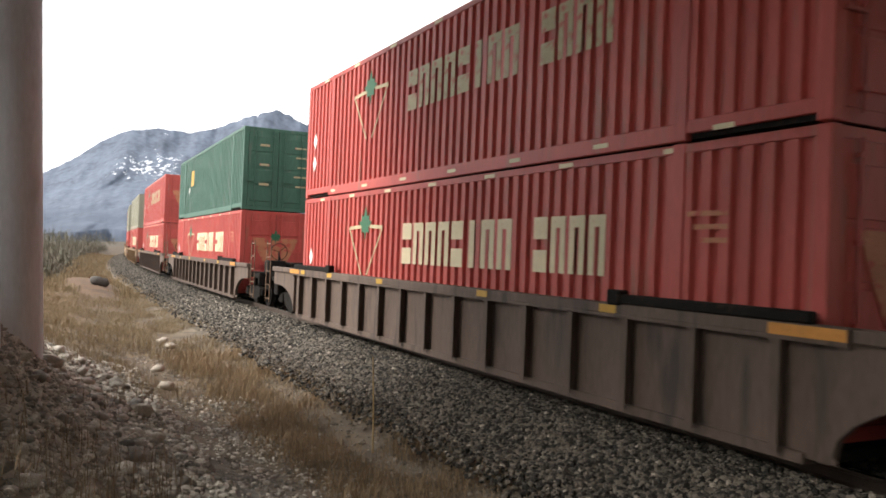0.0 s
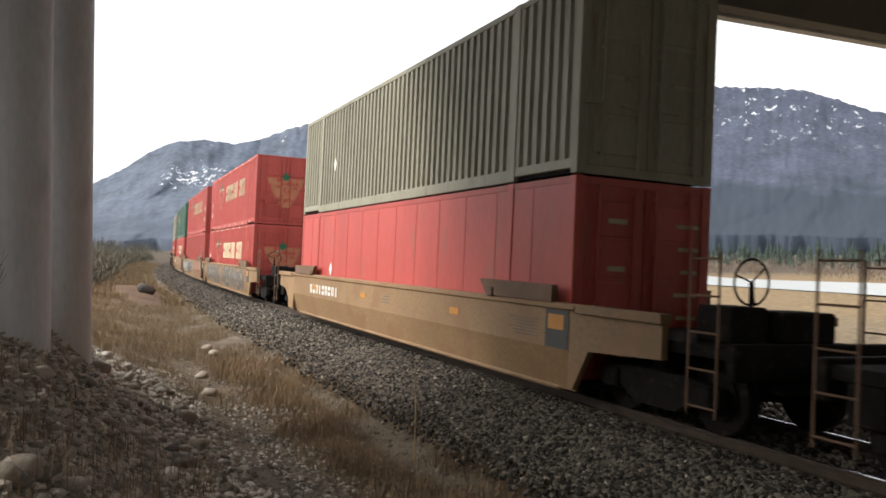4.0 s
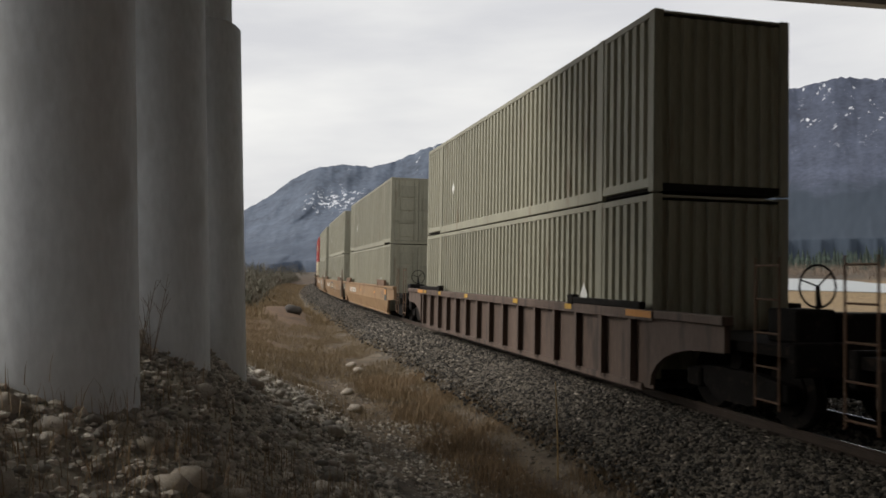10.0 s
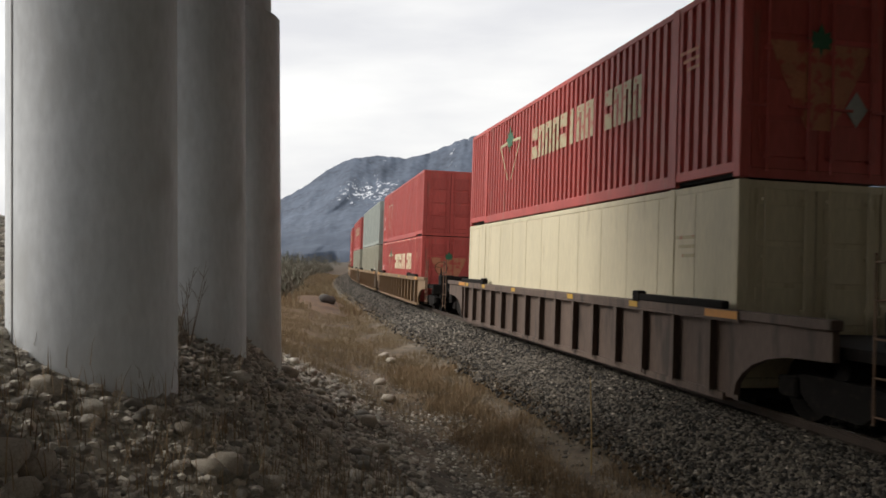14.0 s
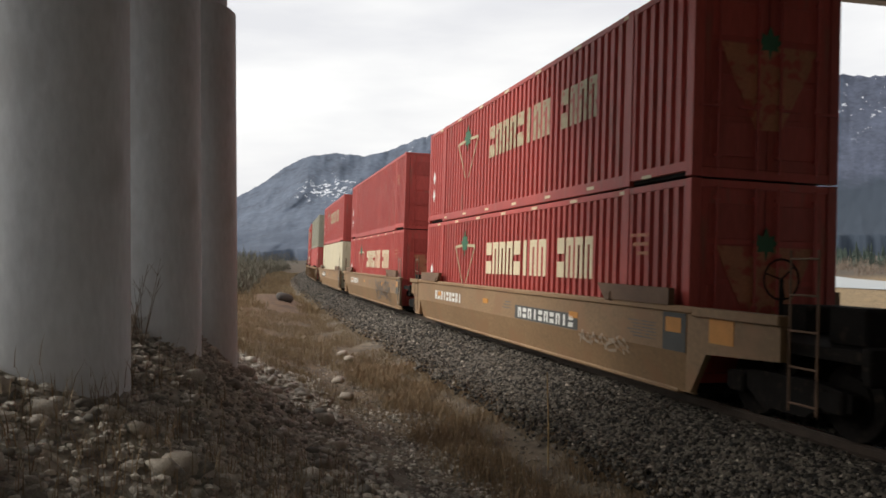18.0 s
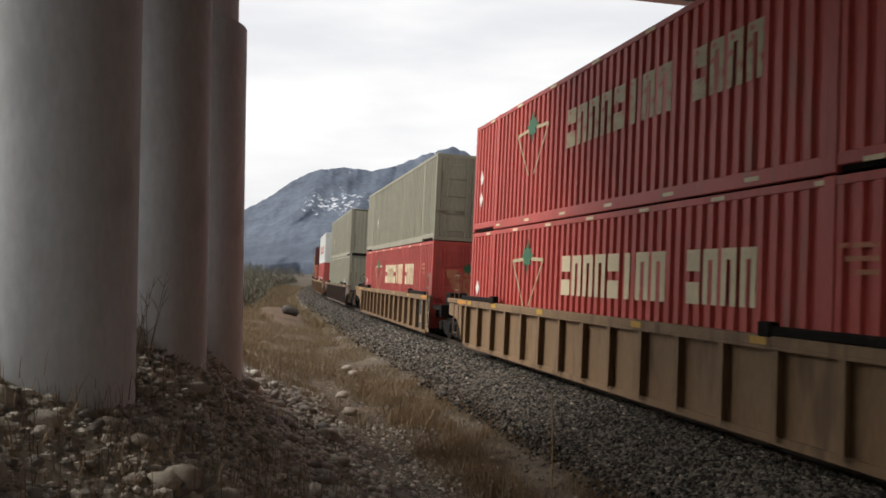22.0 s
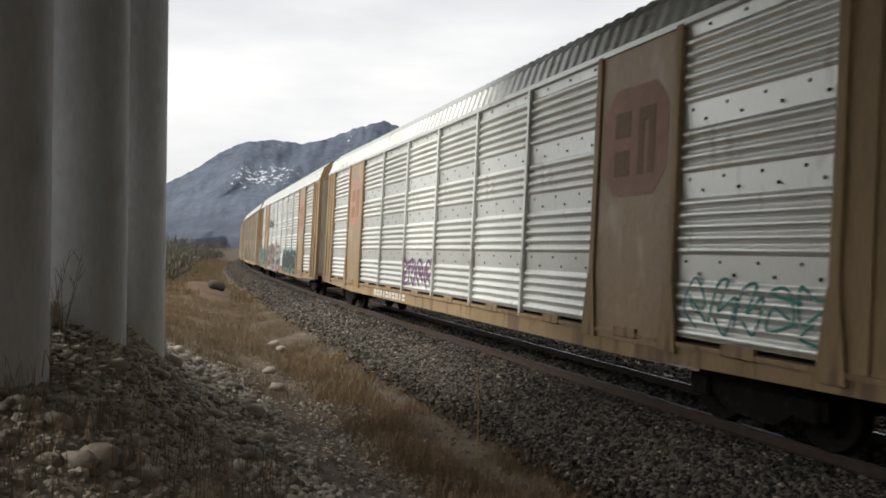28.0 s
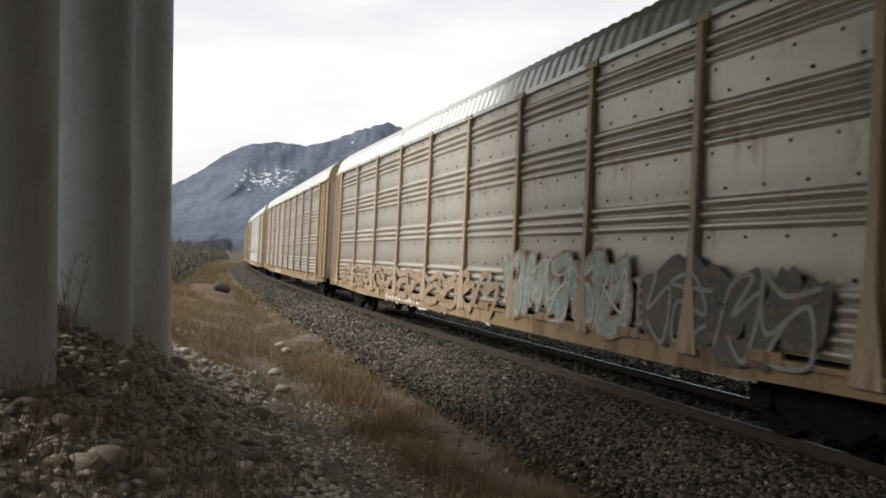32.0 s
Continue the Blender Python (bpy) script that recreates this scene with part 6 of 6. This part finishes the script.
def stones(seed, count, region, size, sink, flat=0.62):
    """Many separate stones in one mesh, each with its own turn, proportions and dents."""
    rs = np.random.RandomState(seed)
    rnd = random.Random(seed)
    n = len(STONE_V)
    V = np.zeros((count, n, 3))
    for i in range(count):
        s, v = region(rnd)
        p = soil(s, v)
        r = size(rnd, s, v)
        q = STONE_V * (1 + rs.uniform(-0.22, 0.22, (n, 1)))
        q = q * np.array([rs.uniform(0.8, 1.3), rs.uniform(0.7, 1.1), flat * rs.uniform(0.75, 1.25)]) * r
        a, b = rs.uniform(0, 6.283), rs.uniform(-0.5, 0.5)
        ca, sa, cb, sb = math.cos(a), math.sin(a), math.cos(b), math.sin(b)
        R = np.array([[ca, -sa * cb, sa * sb], [sa, ca * cb, -ca * sb], [0, sb, cb]])
        V[i] = q @ R.T + np.array([p.x, p.y, p.z + r * (0.5 * flat - sink)])
    F = (STONE_F[None] + np.arange(count)[:, None, None] * n).reshape(-1, 3)
    return V.reshape(-1, 3).tolist(), F.tolist()


def bed_z(s, v):
    """Top of the ballast at v."""
    if v < 1.7:
        return -0.16
    return -0.16 - 0.12 * (v - 1.7) / 0.45 if v < 2.15 else -0.28 - 0.38 * (v - 2.15) / 0.8


def ballast(seed, count, s_of, size, lo=0.86, hi=2.75, spill=0.8):
    rs = np.random.RandomState(seed)
    rnd = random.Random(seed)
    n = len(STONE_V)
    V = np.zeros((count, n, 3))
    for i in range(count):
        s = s_of(rnd)
        v = rnd.uniform(lo, hi) + (rnd.random() ** 3) * spill
        r = size * rnd.uniform(0.6, 1.35)
        p = track(s, v, max(bed_z(s, v), ground_z(s, v)) - math.sin(CANT) * v)
        q = STONE_V * (1 + rs.uniform(-0.3, 0.3, (n, 1))) * np.array([1.2, 0.95, 0.8]) * r
        a, b = rs.uniform(0, 6.283), rs.uniform(-0.9, 0.9)
        ca, sa, cb, sb = math.cos(a), math.sin(a), math.cos(b), math.sin(b)
        R = np.array([[ca, -sa * cb, sa * sb], [sa, ca * cb, -ca * sb], [0, sb, cb]])
        V[i] = q @ R.T + np.array([p.x, p.y, p.z + r * rnd.uniform(0.0, 0.6)])
    F = (STONE_F[None] + np.arange(count)[:, None, None] * n).reshape(-1, 3)
    return V.reshape(-1, 3).tolist(), F.tolist()


scatter_mesh("ballast_stones", lambda: ballast(21, 40000, lambda r: 2.5 + 15 * r.random() ** 1.15, 0.031), M["ballast"], "loose grey crushed ballast stones", "gravel")
scatter_mesh("ballast_stones_far", lambda: ballast(22, 30000, lambda r: 16.5 + 210 * r.random() ** 2.5, 0.039), M["ballast"], "grey crushed ballast stones further along", "gravel")


scatter_mesh("ballast_stones_between", lambda: ballast(24, 16000, lambda r: 2.5 + 45 * r.random() ** 1.4, 0.036, -2.8, 0.62, 0.0), M["ballast"], "grey crushed ballast stones between and behind the rails", "gravel")
scatter_mesh("pale_chips", lambda: ballast(23, 1500, lambda r: 3 + 32 * r.random(), 0.032), M["paleR"], "scattered pale stones in the ballast", "gravel")


def bank_region(r):
    return 2.5 + 14.5 * r.random(), 5.2 + 6.5 * r.random()


scatter_mesh("bank_gravel", lambda: stones(31, 15000, lambda r: (2.0 + 12 * r.random(), 3.3 + 6.6 * r.random() ** 0.75), lambda r, s, v: 0.012 + 0.035 * r.random() ** 2, 0.15), M["cobble"], "small mixed pebbles on the bank", "gravel")
scatter_mesh("bank_pebbles", lambda: stones(32, 9000, bank_region, lambda r, s, v: 0.025 + 0.05 * r.random() ** 1.8, 0.2), M["cobble"], "rounded grey river cobbles on the bank", "cobbles")


scatter_mesh("path_gravel", lambda: stones(33, 9000, lambda r: (3.0 + 20 * r.random() ** 1.2, 2.1 + 4.2 * r.random()), lambda r, s, v: 0.012 + 0.032 * r.random() ** 2.4, 0.2), M["pathstone"], "small stones on the path beside the ballast", "gravel")


def cobbles():
    """The larger cobbles one by one, on the ground sheet."""
    ground = bpy.data.objects["ground"]
    rnd, rs = random.Random(41), np.random.RandomState(41)
    kinds = []
    for k in range(8):
        v, f = stone_base(None, 2)
        d = np.array([noise.noise(Vector(q) * 1.3 + Vector((k * 7, 0, 0))) for q in v])
        q = v * (1 + 0.35 * d[:, None]) * np.array([1.25, 0.95, 0.66])
        me = bpy.data.meshes.new("cobble")
        me.from_pydata(q.tolist(), [], f)
        me.shade_smooth()
        kinds.append(me)
    for i in range(290):
        s = 4.0 + 12 * rnd.random()
        v = 5.6 + 4.2 * rnd.random()
        r = 0.055 + 0.075 * rnd.random() ** 2.2
        p = soil(s, v)
        put("cobble", kinds[i % 8], M["cobble_one"], ground, "", Matrix.LocRotScale(p + Vector((0, 0, r * 0.25)), Euler((rnd.uniform(-0.3, 0.3), rnd.uniform(-0.3, 0.3), rnd.uniform(0, 6))), (r, r, r)))
    # the pale ones that stand out
    for s, v, r in ((4.87, 8.66, 0.16), (5.06, 8.52, 0.13), (4.68, 8.49, 0.10), (4.31, 8.54, 0.11), (4.5, 8.34, 0.09), (6.23, 7.62, 0.11), (6.45, 7.48, 0.13), (16.4, 7.55, 0.20), (6.5, 8.81, 0.12),
                    (10.35, 5.75, 0.13), (22.85, 3.95, 0.15), (21.38, 3.95, 0.15), (12.0, 5.7, 0.14), (15.15, 4.93, 0.16), (6.74, 7.82, 0.10), (17.2, 4.8, 0.14), (6.84, 8.08, 0.10), (13.0, 6.9, 0.17)):
        p = soil(s, v)
        b = put("pale_stone", kinds[int(s * 10) % 8], M["paleR"], None, "", Matrix.LocRotScale(p + Vector((0, 0, r * 0.35)), Euler((0.1, 0.2, s)), (r, r, r)))
        tagged(b, "pale rounded boulder lying on the cobble bank", "boulder", "pale boulders")
    p = soil(43.8, 4.5)
    b = put("dark_rock", kinds[3], M["darkrock"], None, "", Matrix.LocRotScale(p + Vector((0, 0, 0.14)), Euler((0.3, 0.1, 0.4)), (0.40, 0.34, 0.42)))
    tagged(b, "dark angular rock in the dry grass", "rock")


def blades(seed, count, region, hmin, hmax, width, clump=1, lean=0.45):
    rnd = random.Random(seed)
    verts, faces = [], []
    for _ in range(count // clump):
        s, v = region(rnd)
        if s is None:
            continue
        p = soil(s, v)
        for _ in range(clump):
            a, h = rnd.uniform(0, 6.283), rnd.uniform(hmin, hmax)
            l = lean * rnd.random() * h
            w = width * rnd.uniform(0.6, 1.4)
            o = Vector((p.x + rnd.gauss(0, 0.05 * clump ** 0.5), p.y + rnd.gauss(0, 0.05 * clump ** 0.5), p.z - 0.02))
            sd = Vector((-math.sin(a), math.cos(a), 0)) * w
            mid = o + Vector((math.cos(a) * l * 0.35, math.sin(a) * l * 0.35, h * 0.6))
            tip = o + Vector((math.cos(a) * l, math.sin(a) * l, h))
            b = len(verts)
            verts.extend([tuple(o - sd), tuple(o + sd), tuple(mid + sd * 0.7), tuple(mid - sd * 0.7), tuple(tip)])
            faces.extend([(b, b + 1, b + 2, b + 3), (b + 3, b + 2, b + 4)])
    return verts, faces


def grass_strip(r):
    for _ in range(12):
        s = 11 + 56 * r.random() ** 1.5
        v = 2.05 + (3.9 + 0.06 * s) * r.random()
        if (s < 13 and 4.3 < v < 5.9 and r.random() < 0.85) or r.random() > smooth01(10, 22, s):
            continue
        if math.exp(-((s - 47) / 9.0) ** 2 - ((v - 4.8) / 1.4) ** 2) > 0.35:
            continue
        if noise.noise((s * 0.35, v * 0.9, 2.0)) > -0.25 + 0.012 * max(0, 20 - s):
            return s, v
    return None, None


def far_verge(r):
    for _ in range(12):
        s, v = 40 + 120 * r.random() ** 1.2, 2.9 + 9 * r.random()
        if math.exp(-((s - 47) / 9.0) ** 2 - ((v - 4.8) / 1.4) ** 2) < 0.3 + 0.2 * r.random():
            return s, v
    return None, None


def weed_strip(r):
    for _ in range(12):
        s, v = 2.8 + 17.2 * r.random(), 2.15 + 2.1 * r.random()
        if noise.noise((s * 0.8, v * 1.2, 6.0)) > -0.15:
            return s, v
    return None, None


def near_weeds(r):
    return 2.3 + 6.4 * r.random(), 6.0 + 3.6 * r.random()


cobbles()
scatter_mesh("dry_grass", lambda: blades(51, 75000, grass_strip, 0.06, 0.24, 0.0036, 6, 0.7), M["grass"], "golden dry grass along the foot of the ballast", "grass")
scatter_mesh("dry_grass_far", lambda: blades(52, 30000, far_verge, 0.1, 0.4, 0.02, 6), M["grass"], "dry yellow grass by the line further off", "grass")
scatter_mesh("brown_weeds", lambda: blades(53, 38000, weed_strip, 0.05, 0.24, 0.0034, 9, 0.95), M["weeds"], "matted brown weeds beside the ballast", "weeds")
scatter_mesh("bank_weeds", lambda: blades(54, 4200, near_weeds, 0.08, 0.34, 0.0035, 14, 0.7), M["weeds"], "dry reddish weeds among the cobbles", "weeds")


def stalk():
    p = soil(9.68, 3.05)
    t = new("dry_stalk")
    t.location = p
    bm = tube(B(), (0, 0, -0.05), (0.01, 0, 0.6), 0.012, 6, 0.011)
    tube(bm, (0.01, 0, 0.6), (0.0, 0.02, 1.29), 0.011, 6, 0.007)
    part("stem", bm, M["stalk"], t)
    tagged(t, "single tall dry yellow plant stalk", "plant stalk")
    rnd = random.Random(3)
    for s, v in ((8.4, 8.1), (8.0, 8.35), (8.9, 8.0), (7.4, 8.6)):
        p = soil(s, v)
        w = new("dry_weed")
        w.location = p
        bm = B()
        for _ in range(6):
            a = rnd.uniform(0, 6.28)
            tip = Vector((0.22 * math.cos(a), 0.22 * math.sin(a), rnd.uniform(0.5, 1.05)))
            tube(bm, (0, 0, 0), tuple(tip), 0.005, 5, 0.002)
            for k in range(3):
                m0 = tip * rnd.uniform(0.4, 0.9)
                tube(bm, tuple(m0), tuple(m0 + Vector((rnd.uniform(-0.1, 0.1), rnd.uniform(-0.1, 0.1), 0.12))), 0.003, 4, 0.0015)
        part("dry_stem", bm, M["twig"], w)
        tagged(w, "bare branching dry weed against a concrete column", "weed", "dry weeds")


stalk()


motions()
